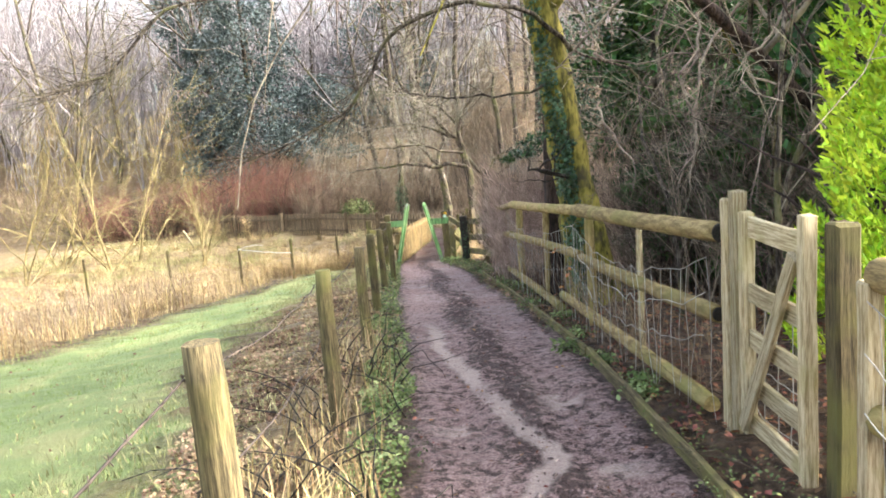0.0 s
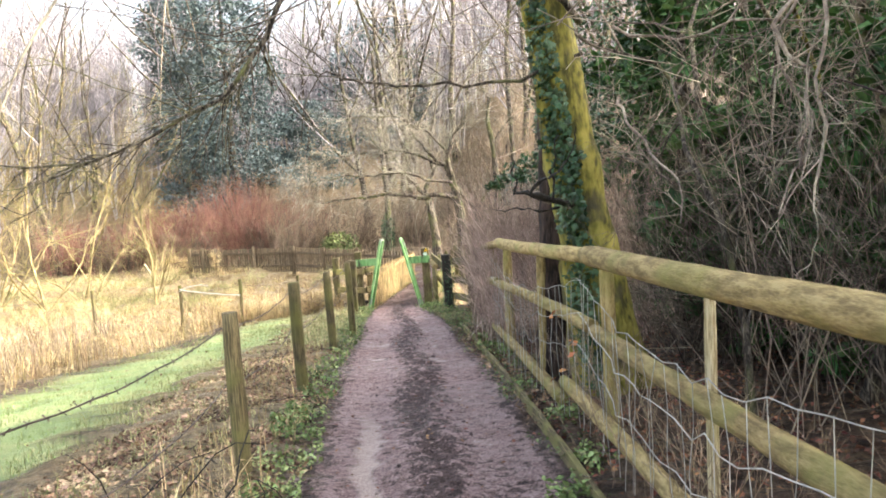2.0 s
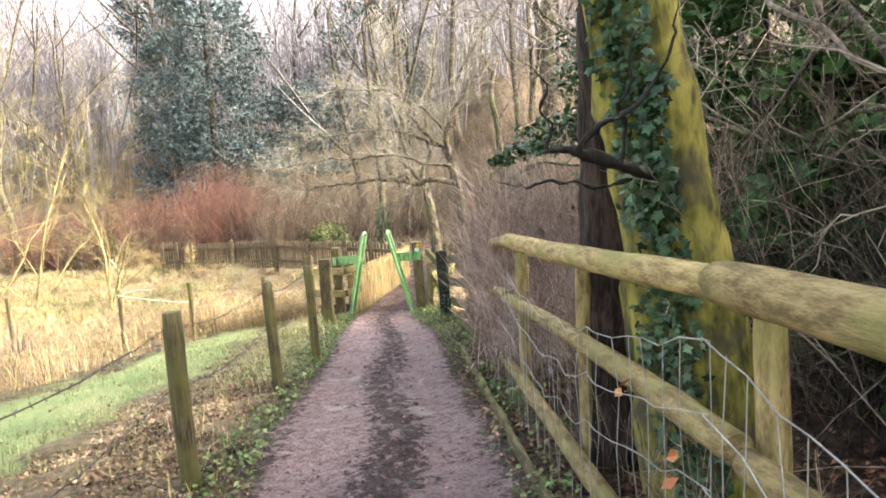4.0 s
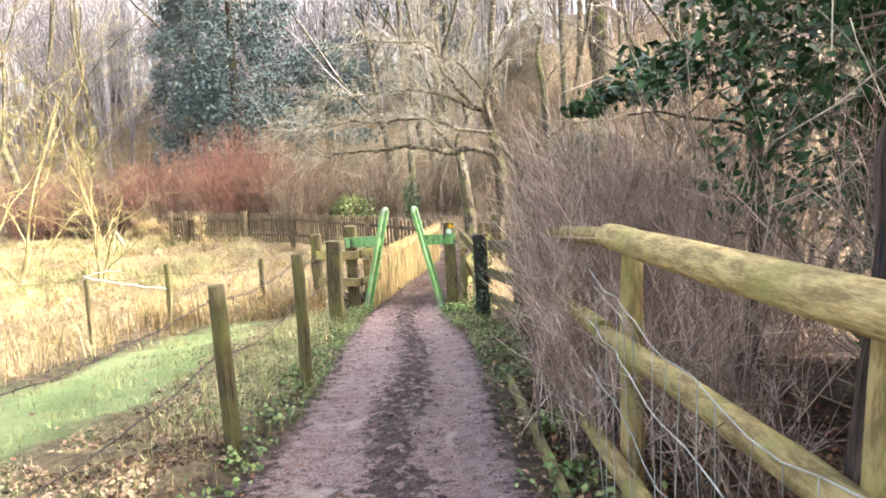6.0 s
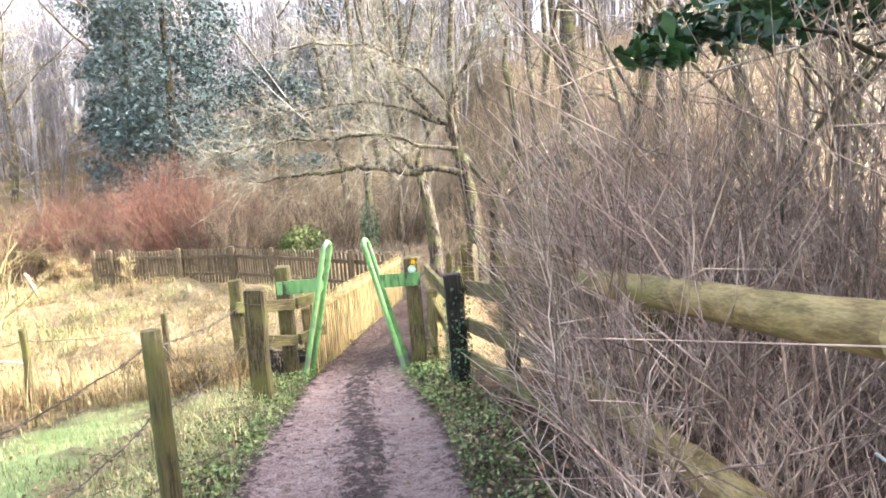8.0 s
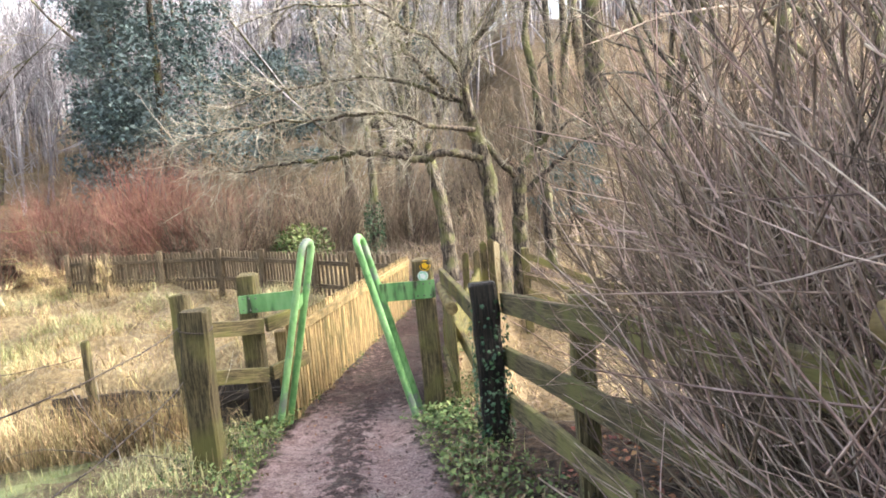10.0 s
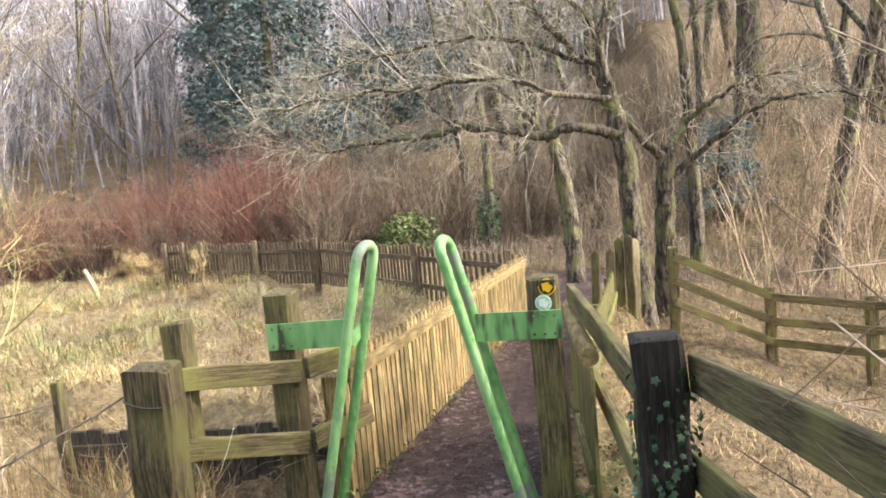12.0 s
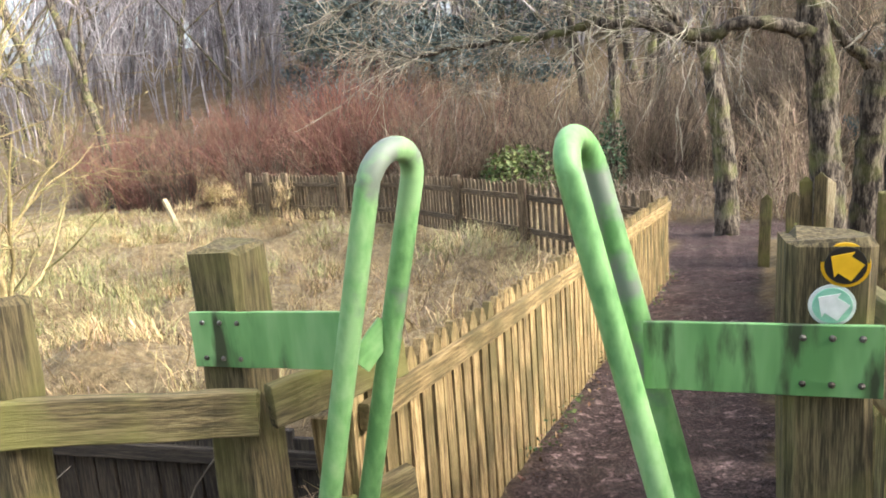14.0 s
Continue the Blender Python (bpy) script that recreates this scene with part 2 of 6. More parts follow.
def beam(name, p0, p1, w, h, mat, parent, label="", wear=0.004, roll=0.0, rings=6, point=0.0, seed=0):
    """A sawn timber from p0 to p1, w wide across the level and h deep, with worn arrises; point: a pointed head of that length."""
    rng = random.Random(hash((round(p0[0], 3), round(p0[1], 3), round(p0[2], 3), seed)) % 99991)
    length = (Vector(p1) - Vector(p0)).length
    c = min(w, h) * 0.12
    sec = [(-w / 2 + c, -h / 2), (w / 2 - c, -h / 2), (w / 2, -h / 2 + c), (w / 2, h / 2 - c), (w / 2 - c, h / 2), (-w / 2 + c, h / 2), (-w / 2, h / 2 - c), (-w / 2, -h / 2 + c)]
    bm = bmesh.new()
    levels = [0.0, c * 0.7] + [length * i / rings for i in range(1, rings)] + [length - max(point, c * 0.7), length]
    loops = []
    for i, z in enumerate(levels):
        s = 1 - 0.18 * (i in (0, len(levels) - 1))
        sx = 0.12 if point and i == len(levels) - 1 else s
        jx, jy = rng.uniform(-wear, wear), rng.uniform(-wear, wear)
        loops.append([bm.verts.new((x * sx + jx + rng.uniform(-wear, wear) * 0.3, y * s + jy, z + (rng.uniform(-wear, wear) if i > 1 else 0))) for x, y in sec])
    for a, b in zip(loops, loops[1:]):
        for k in range(8):
            bm.faces.new((a[k], a[(k + 1) % 8], b[(k + 1) % 8], b[k]))
    bm.faces.new(loops[0][::-1]), bm.faces.new(loops[-1])
    return part(name, bm, mat, parent, label, aim(p0, p1, roll))


def log(name, p0, p1, r, mat, parent, label="", taper=0.9, wobble=0.05, sides=14, rings=14, seed=0):
    """A round pole from p0 to p1 with an uneven girth, slight bow and knots."""
    rng = random.Random(hash((round(p0[0], 3), round(p0[1], 3), seed)) % 99991)
    length = (Vector(p1) - Vector(p0)).length
    bm = bmesh.new()
    loops, off = [], rng.uniform(0, 50)
    bow = rng.uniform(-0.012, 0.012) * length
    for i in range(rings + 1):
        f = i / rings
        rr = r * (1 + (taper - 1) * f) * (0.93 if i in (0, rings) else 1)
        ring = []
        for k in range(sides):
            a = 2 * math.pi * k / sides
            q = rr * (1 + wobble * noise.noise((math.cos(a) * 1.3 + off, math.sin(a) * 1.3, f * length * 2.2)) + wobble * 0.6 * noise.noise((math.cos(a) * 3 + off, math.sin(a) * 3, f * length * 7)))
            ring.append(bm.verts.new((q * math.cos(a) + bow * math.sin(math.pi * f), q * math.sin(a), f * length)))
        loops.append(ring)
    for a, b in zip(loops, loops[1:]):
        for k in range(sides):
            fc = bm.faces.new((a[k], a[(k + 1) % sides], b[(k + 1) % sides], b[k]))
            fc.smooth = True
    bm.faces.new(loops[0][::-1]), bm.faces.new(loops[-1])
    return part(name, bm, mat, parent, label, aim(p0, p1))


def tubes(P, R, sides=3):
    """Vertices and quads of many tubes: P (m, n, 3) points, R (m, n) radii."""
    P, R = np.asarray(P, float), np.asarray(R, float)
    m, n, _ = P.shape
    T = np.gradient(P, axis=1)
    T /= np.linalg.norm(T, axis=2, keepdims=True) + 1e-9
    ref = np.where(np.abs(T[:, :, 2:3]) > 0.8, np.array([1.0, 0.1, 0]), np.array([0.0, 0.1, 1.0]))
    ref = np.repeat(ref[:, n // 2:n // 2 + 1], n, axis=1)
    A = np.cross(T, ref)
    A /= np.linalg.norm(A, axis=2, keepdims=True) + 1e-9
    B = np.cross(T, A)
    ang = 2 * np.pi * np.arange(sides) / sides
    V = P[:, :, None] + R[:, :, None, None] * (A[:, :, None] * np.cos(ang)[None, None, :, None] + B[:, :, None] * np.sin(ang)[None, None, :, None])
    base = (np.arange(m) * n * sides)[:, None, None] + (np.arange(n - 1) * sides)[None, :, None]
    k = np.arange(sides)[None, None]
    k2 = (k + 1) % sides
    F = np.stack([base + k, base + k2, base + sides + k2, base + sides + k], axis=3).reshape(-1, 4)
    return V.reshape(-1, 3), F


def wire(name, pts, r, mat, parent, sides=5, label=""):
    V, F = tubes(np.array(pts)[None], np.full((1, len(pts)), r), sides)
    return mesh_object(name, V, F, mat, parent, label, smooth=True)


def blades(base, length, width, lean, rng, curve=0.5, direction=None):
    """Bent grass blades, two quads each, from base points (m, 3)."""
    m = len(base)
    a = rng.uniform(0, 2 * np.pi, m) if direction is None else direction
    d = np.stack([np.cos(a), np.sin(a), np.zeros(m)], 1)
    s = np.stack([-np.sin(a + rng.normal(0, 0.6, m)), np.cos(a), np.zeros(m)], 1)
    L, W = length[:, None], width[:, None]
    up = np.array([0, 0, 1.0])
    ln = lean[:, None]
    p1 = base + L * 0.5 * (up * np.cos(ln * 0.6) + d * np.sin(ln * 0.6))
    l2 = ln * (1 + curve)
    p2 = p1 + L * 0.5 * (up * np.cos(l2) + d * np.sin(l2))
    V = np.stack([base - s * W, base + s * W, p1 + s * W * 0.8, p1 - s * W * 0.8, p2 + s * W * 0.15, p2 - s * W * 0.15], 1)
    o = (np.arange(m) * 6)[:, None]
    F = np.concatenate([o + np.array([[0, 1, 2, 3]]), o + np.array([[3, 2, 4, 5]])], 0)
    return V.reshape(-1, 3), F


def leaves(at, size, rng, flat=0.3, fold=0.2, long=1.4, normal=None):
    """Folded leaves of four corners and a midrib at the points (m, 3); flat: how far they lie level (0) or turn at random (1)."""
    m = len(at)
    n = rng.normal(0, 1, (m, 3)) * flat + (np.array([0, 0, 1.0]) if normal is None else normal)
    n /= np.linalg.norm(n, axis=1, keepdims=True)
    t = np.cross(n, rng.normal(0, 1, (m, 3)))
    t /= np.linalg.norm(t, axis=1, keepdims=True) + 1e-9
    b = np.cross(n, t)
    S = np.asarray(size).reshape(-1, 1)
    tip, tail = at + t * S * long * 0.5, at - t * S * long * 0.5
    l1, r1 = at + b * S * 0.45 + n * S * fold - t * S * 0.1, at - b * S * 0.45 + n * S * fold - t * S * 0.1
    V = np.stack([tail, r1, tip, l1], 1)
    o = (np.arange(m) * 4)[:, None]
    F = np.concatenate([o + np.array([[0, 1, 2]]), o + np.array([[0, 2, 3]])], 0)
    return V.reshape(-1, 3), F


def lobed_leaves(at, size, rng, normal, turn=0.5):
    """Five-lobed leaves, a fan of triangles each, that face the normals (m, 3), points down."""
    m = len(at)
    n = normal / np.linalg.norm(normal, axis=1, keepdims=True) + rng.normal(0, turn, (m, 3))
    n /= np.linalg.norm(n, axis=1, keepdims=True)
    t = np.array([0, 0, -1.0]) + rng.normal(0, 0.45, (m, 3))
    t -= n * np.sum(t * n, axis=1, keepdims=True)
    t /= np.linalg.norm(t, axis=1, keepdims=True) + 1e-9
    b = np.cross(n, t)
    shape = [(0.62, 0.0), (0.22, 0.20), (0.18, 0.50), (-0.12, 0.32), (-0.40, 0.30), (-0.30, 0.0), (-0.40, -0.30), (-0.12, -0.32), (0.18, -0.50), (0.22, -0.20)]
    S = np.asarray(size).reshape(-1, 1)
    V = [at + n * S * 0.10] + [at + t * S * u + b * S * v - n * S * 0.12 * abs(v) for u, v in shape]
    k = len(shape)
    F = (np.arange(m) * (k + 1))[:, None, None] + np.array([[0, 1 + i, 1 + (i + 1) % k] for i in range(k)])[None]
    return np.stack(V, 1).reshape(-1, 3), F.reshape(-1, 3)


def craggy(V, amount, scale=7.0):
    """Shifts the vertices by a noise, for bark that bulges and splits."""
    return np.array([Vector(v) + noise.noise_vector(Vector(v) * scale) * amount + noise.noise_vector(Vector(v) * scale * 3.1) * amount * 0.5 for v in V])


def smooth_line(pts, per=4):
    """A Catmull-Rom curve through the points."""
    P = np.array(pts, float)
    Q = np.vstack([2 * P[0] - P[1], P, 2 * P[-1] - P[-2]])
    out = []
    for i in range(1, len(Q) - 2):
        for s in np.arange(per) / per:
            a, b, c, d = Q[i - 1:i + 3]
            out.append(0.5 * (2 * b + (c - a) * s + (2 * a - 5 * b + 4 * c - d) * s * s + (3 * b - a - 3 * c + d) * s ** 3))
    return np.array(out + [P[-1]])


def merged(*bufs):
    Vs, Fs, o = [], [], 0
    for V, F in bufs:
        Vs.append(V), Fs.append(F + o)
        o += len(V)
    return np.concatenate(Vs), np.concatenate(Fs)


# ---- ground ----
LEFT_EDGE = ([-6, 3.6, 7.9, 11, 14.2, 17, 18.9, 20, 28, 29.2], [-0.1, -0.27, -0.5, -0.8, -0.92, -1.1, -1.16, -1.0, -0.3, -0.9])
RIGHT_EDGE = ([-6, 3.4, 7.2, 11, 13.4, 16.5, 18.4, 20, 28, 29.2], [1.2, 1.17, 1.13, 0.88, 0.66, 0.42, 0.0, 0.12, 0.7, 2.2])


def path_level(y):
    y = np.asarray(y, float)
    low = np.where(y < 18.5, -0.066 * y - 0.0006 * y * y, -1.426 - (np.minimum(y, 29) - 18.5) * 0.03)
    return np.where(y < -3, 0.198 - 0.0054 - 0.02 * (y + 3), low)


def smooth01(v):
    v = np.clip(v, 0, 1)
    return v * v * (3 - 2 * v)


def lawn_edge(y):
    """Where the mown grass ends and the straw begins, as x at y."""
    return np.interp(y, [-5, 5, 10, 15, 18, 19.5], [-9.5, -7.6, -6.2, -4.9, -3.4, -1.6])


def in_ditch(x, y):
    return np.exp(-((np.maximum(0, np.abs(x + 3.1) - 1.3) / 0.5) ** 2 + ((y - 19.85 + 0.1 * (x + 1.5)) / 0.88) ** 2) ** 2)


def wave(x, y, s):
    return np.sin(x * s + 1.7 * np.sin(y * s * 0.7)) * np.sin(y * s * 1.1 + 1.3 * np.sin(x * s * 0.8))


def ground_level(x, y):
    """The ground's height without its fine relief; x and y are arrays."""
    x, y = np.asarray(x, float), np.asarray(y, float)
    z = path_level(y)
    le, re = np.interp(y, *LEFT_EDGE), np.interp(y, *RIGHT_EDGE)
    z = z + 0.07 * smooth01((le - x) / 0.4) * (y < 19) - 0.30 * smooth01((le - 0.5 - x) / 4.0) * (1 - smooth01((y - 14) / 8))
    z = z + 0.05 * smooth01((x - re - 0.1) / 0.5) * (y < 19)
    z = z - 0.85 * in_ditch(x, y)
    z = z - 0.8 * smooth01((x - 0.45 - 0.08 * (y - 19)) / 0.5) * smooth01((y - 18.6) / 0.8) * (1 - smooth01((y - 24.5) / 3))
    z = z - 0.5 * smooth01((x - 1.8) / 2.5) * smooth01((y - 14) / 3) * (1 - smooth01((y - 30) / 8))
    z = z - 0.25 * smooth01((-2.0 - x) / 2) * smooth01((y - 18) / 3) * (1 - smooth01((y - 25) / 5))
    rough_grass = np.maximum(smooth01((lawn_edge(y) - x) / 0.8), smooth01((y - 20.8) / 0.6) * smooth01((-1.3 - x) / 0.6)) * smooth01((34 - y) / 4)
    z = z + rough_grass * (0.20 * wave(x, y, 1.3) + 0.16 * wave(x + 3, y, 2.9) + 0.10 * wave(x, y + 5, 5.3))
    far = np.maximum(0, y - 35 + 0.10 * np.maximum(0, x - 2))
    z = z + 8.5 * smooth01(far / 30) + 3.4 * smooth01((y - 31) / 7) * smooth01((x - 1) / 4) + 3.5 * smooth01((x - 8) / 25) * smooth01((y - 18) / 30)
    return z


def zig(x, y, s, o=0.0):
    return np.array([noise.noise((a * s + o, b * s - o, o)) for a, b in zip(x.ravel(), y.ravel())]).reshape(x.shape)


def spaced(lo, hi, step, out, grow=1.22):
    v = list(np.arange(lo, hi + 1e-6, step))
    s = step
    while v[-1] < out:
        s *= grow
        v.append(v[-1] + s)
    s, w = step, []
    a = lo
    while a > -out:
        s *= grow
        a -= s
        w.append(a)
    return np.array(w[::-1] + v)


gx, gy = spaced(-1.35, 1.35, 0.034, 1500, 1.12), spaced(1.0, 20.0, 0.043, 1500, 1.10)
GX, GY = np.meshgrid(gx, gy)
n_big, n_mid, n_fine = zig(GX, GY, 0.5), zig(GX, GY, 2.3, 5.0), zig(GX, GY, 8.0, 9.0)
n_tiny = zig(GX, GY, 14.0, 3.0)
wob = 0.10 * n_mid + 0.05 * n_fine + 0.10 * n_big
le, re = np.interp(GY, *LEFT_EDGE), np.interp(GY, *RIGHT_EDGE)
on_path = smooth01((GX - le + wob) / 0.16 + 0.5) * smooth01((re - GX + wob) / 0.16 + 0.5) * (GY < 29.4)
cross = smooth01((GY - 28.2 + wob) / 0.3) * smooth01((30.2 - GY + wob) / 0.4) * smooth01((GX + 1.6) / 0.4) * smooth01((6 - GX) / 2)
on_path = np.maximum(on_path, cross)
lawn = smooth01((GX - lawn_edge(GY) + wob * 4) / 0.8) * smooth01((le - np.interp(GY, [4, 7.5, 10, 13], [1.05, 1.8, 1.7, 0.95]) - GX - wob * 5) / 0.7) * (GY < 20)
straw = smooth01((lawn_edge(GY) - GX - wob * 3) / 0.6) + ((GY > 19.2) | ((GY > 18.3) & (GX > 1.0))) * (1 - on_path) * (1 - 0.4 * smooth01((GX - 0.8) / 0.8) * (GY < 27))
straw = np.clip(straw, 0, 1) * (1 - in_ditch(GX, GY)) * (1 - 0.45 * smooth01((GY - 33 - n_big * 2) / 3)) * (1 - 0.5 * smooth01((GX - 5) / 4))
verge = smooth01((GX - le + 2.1 + wob * 3) / 0.5) * smooth01((le - 0.15 - GX + wob) / 0.3) * (GY < 19)
straw = np.maximum(straw, 0.65 * verge * (1 - lawn))
mid = (le + re) / 2 + 0.06 * n_big
half = np.maximum(0.3, (re - le) / 2)
u = (GX - mid) / half
rut = np.exp(-((np.abs(u) - 0.48) / 0.24) ** 2)
lumps = 0.25 * n_mid + 0.75 * n_fine + 0.8 * n_tiny
churned = np.clip(1.1 * np.exp(-((u - 0.05 - 0.15 * n_big) / 0.27) ** 2) + 0.8 * np.exp(-((np.abs(u) - 1.02) / 0.2) ** 2) + 0.4 * n_mid, np.interp(GY, [0, 6.5, 10], [0.42, 0.38, 0.04]), 1)
churned = churned * np.interp(GY, [0, 4, 10, 18, 19.0], [0.9, 0.95, 1.0, 0.8, 0.8])
churn = np.clip(churned * 1.0 - 0.55 * (0.25 + churned) * lumps, 0, 1)
churn = np.where(GY > 19.0, np.clip(churn + 0.85 * smooth01((GY - 19.0) / 0.8), 0, 1), churn)
GZ = ground_level(GX, GY) + on_path * (0.004 * n_mid + 0.006 * n_fine - 0.025 * rut + (0.25 + churned) * (0.018 * n_fine + 0.006 * n_mid + 0.022 * n_tiny)) + (1 - on_path) * (0.05 * n_mid + 0.035 * n_fine) + 0.02 * n_big + straw * 0.04 * n_mid
# a shallow rill of standing water winds down the near path
rill_y = [3.3, 3.55, 3.7, 3.95, 4.36, 5.1, 6.0, 7.4, 9.4]
rill_x = [0.30, 0.40, 0.50, 0.56, 0.44, 0.31, 0.14, -0.13, -0.25]
near_rill = np.abs(GX - np.interp(GY, rill_y, rill_x) - 0.06 * n_mid)
rill = (1 - smooth01((near_rill - 0.045 - 0.05 * n_fine) / 0.045)) * smooth01((GY - 3.1) / 0.3) * smooth01((9.4 - GY) / 1.5) * smooth01(1.05 + 0.9 * n_mid)
rill = np.maximum(rill, 0.8 * smooth01((n_mid + 0.5 * n_fine - 0.42) / 0.12) * on_path * rut)
rill = rill * (GY < 19.0)
GZ -= 0.012 * rill
nx = len(gx)
ii = np.arange(len(gx) * len(gy)).reshape(len(gy), nx)
GF = np.stack([ii[:-1, :-1], ii[:-1, 1:], ii[1:, 1:], ii[1:, :-1]], -1).reshape(-1, 4)


def ground_material():
    m = bpy.data.materials.new("ground_cover")
    m.use_nodes = True
    nt = m.node_tree
    N, L = nt.nodes.new, nt.links.new
    bsdf = nt.nodes["Principled BSDF"]
    bsdf.inputs["Specular IOR Level"].default_value = 0.22
    att = N("ShaderNodeAttribute")
    att.attribute_name = "zones"
    sep = N("ShaderNodeSeparateColor")
    L(att.outputs["Color"], sep.inputs[0])
    co = N("ShaderNodeTexCoord")

    def tex(scale, detail=6, rough=0.6):
        n = N("ShaderNodeTexNoise")
        n.inputs["Scale"].default_value, n.inputs["Detail"].default_value, n.inputs["Roughness"].default_value = scale, detail, rough
        L(co.outputs["Object"], n.inputs[0])
        return n.outputs[0]

    def ramp(fac, stops):
        r = N("ShaderNodeValToRGB")
        while len(r.color_ramp.elements) < len(stops):
            r.color_ramp.elements.new(0.5)
        for e, (p, c) in zip(r.color_ramp.elements, stops):
            e.position, e.color = p, (*c, 1)
        L(fac, r.inputs[0])
        return r.outputs[0]

    def mix(f, a, b):
        x = N("ShaderNodeMix")
        x.data_type = "RGBA"
        L(f, x.inputs["Factor"]), L(a, x.inputs["A"]), L(b, x.inputs["B"])
        return x.outputs["Result"]

    big, med, fine = tex(1.3), tex(11, 9, 0.7), tex(58, 8, 0.75)
    h = N("ShaderNodeValue")
    h.outputs[0].default_value = 0.5
    tone = h.outputs[0]
    soil = ramp(med, [(0.40, (0.03, 0.019, 0.013)), (0.5, (0.08, 0.052, 0.036)), (0.60, (0.16, 0.11, 0.07))])
    lawn_c = ramp(big, [(0.38, (0.20, 0.275, 0.095)), (0.5, (0.275, 0.35, 0.14)), (0.62, (0.38, 0.40, 0.19))])
    straw_c = ramp(med, [(0.40, (0.15, 0.11, 0.057)), (0.5, (0.24, 0.18, 0.095)), (0.60, (0.33, 0.26, 0.145))])
    dry = mix(tone, ramp(med, [(0.38, (0.16, 0.104, 0.10)), (0.5, (0.31, 0.212, 0.204)), (0.57, (0.43, 0.32, 0.31))]), ramp(fine, [(0.43, (0.09, 0.058, 0.055)), (0.5, (0.29, 0.198, 0.19)), (0.57, (0.55, 0.42, 0.40))]))
    wet = mix(tone, ramp(med, [(0.38, (0.016, 0.011, 0.010)), (0.5, (0.058, 0.038, 0.035)), (0.62, (0.14, 0.096, 0.088))]), ramp(fine, [(0.43, (0.014, 0.009, 0.008)), (0.5, (0.06, 0.041, 0.038)), (0.58, (0.26, 0.185, 0.175))]))
    clod = tex(15, 7, 0.68)
    lift = N("ShaderNodeMath")
    lift.operation = "MULTIPLY_ADD"
    L(att.outputs["Alpha"], lift.inputs[0])
    lift.inputs[1].default_value = 0.24
    L(clod, lift.inputs[2])
    dark = N("ShaderNodeMapRange")
    L(lift.outputs[0], dark.inputs[0])
    dark.inputs[1].default_value, dark.inputs[2].default_value = 0.585, 0.675
    mud = mix(dark.outputs[0], dry, wet)
    col = mix(sep.outputs[1], soil, lawn_c)
    col = mix(sep.outputs[2], col, straw_c)
    col = mix(sep.outputs[0], col, mud)
    # sky reflection on the standing water, painted as a pale base colour
    sky_sheen = ramp(fine, [(0.4, (0.36, 0.275, 0.25)), (0.6, (0.62, 0.52, 0.48))])
    pool0 = N("ShaderNodeAttribute")
    pool0.attribute_name = "wet"
    col = mix(pool0.outputs["Fac"], col, sky_sheen)
    L(col, bsdf.inputs["Base Color"])
    rr = N("ShaderNodeMapRange")
    L(big, rr.inputs[0])
    rr.inputs[1].default_value, rr.inputs[2].default_value, rr.inputs[3].default_value, rr.inputs[4].default_value = 0.4, 0.62, 0.42, 0.8
    pool = N("ShaderNodeAttribute")
    pool.attribute_name = "wet"
    rw2 = N("ShaderNodeMix")
    L(pool.outputs["Fac"], rw2.inputs["Factor"]), L(rr.outputs[0], rw2.inputs["A"])
    rw2.inputs["B"].default_value = 0.3
    L(rw2.outputs["Result"], bsdf.inputs["Roughness"])
    b1, b2 = N("ShaderNodeBump"), N("ShaderNodeBump")
    b1.inputs["Strength"].default_value, b1.inputs["Distance"].default_value = 1.0, 0.06
    b2.inputs["Strength"].default_value, b2.inputs["Distance"].default_value = 1.0, 0.022
    L(med, b1.inputs["Height"]), L(fine, b2.inputs["Height"]), L(b1.outputs[0], b2.inputs["Normal"]), L(b2.outputs[0], bsdf.inputs["Normal"])
    return m


ground = mesh_object("ground", np.stack([GX, GY, GZ], -1), GF, ground_material(), smooth=True)
zones = ground.data.color_attributes.new("zones", "FLOAT_COLOR", "POINT")
zones.data.foreach_set("color", np.stack([on_path, lawn, straw, churn], -1).astype(np.float32).ravel())
wet_map = ground.data.attributes.new("wet", "FLOAT", "POINT")
wet_map.data.foreach_set("value", rill.astype(np.float32).ravel())
tagged(ground, "muddy footpath with lawn, straw and leaf litter beside it", "ground", kind="structure")


def gz(x, y):
    return float(ground_level(np.array([x]), np.array([y]))[0])


# ---- fences ----
def sagging(p, q, sag, n=9, jitter=0.0, seed=0):
    rng = random.Random(seed)
    p, q = Vector(p), Vector(q)
    return [tuple(p.lerp(q, i / (n - 1)) + Vector((rng.uniform(-jitter, jitter), 0, -sag * 4 * (i / (n - 1)) * (1 - i / (n - 1)) + rng.uniform(-jitter, jitter)))) for i in range(n)]


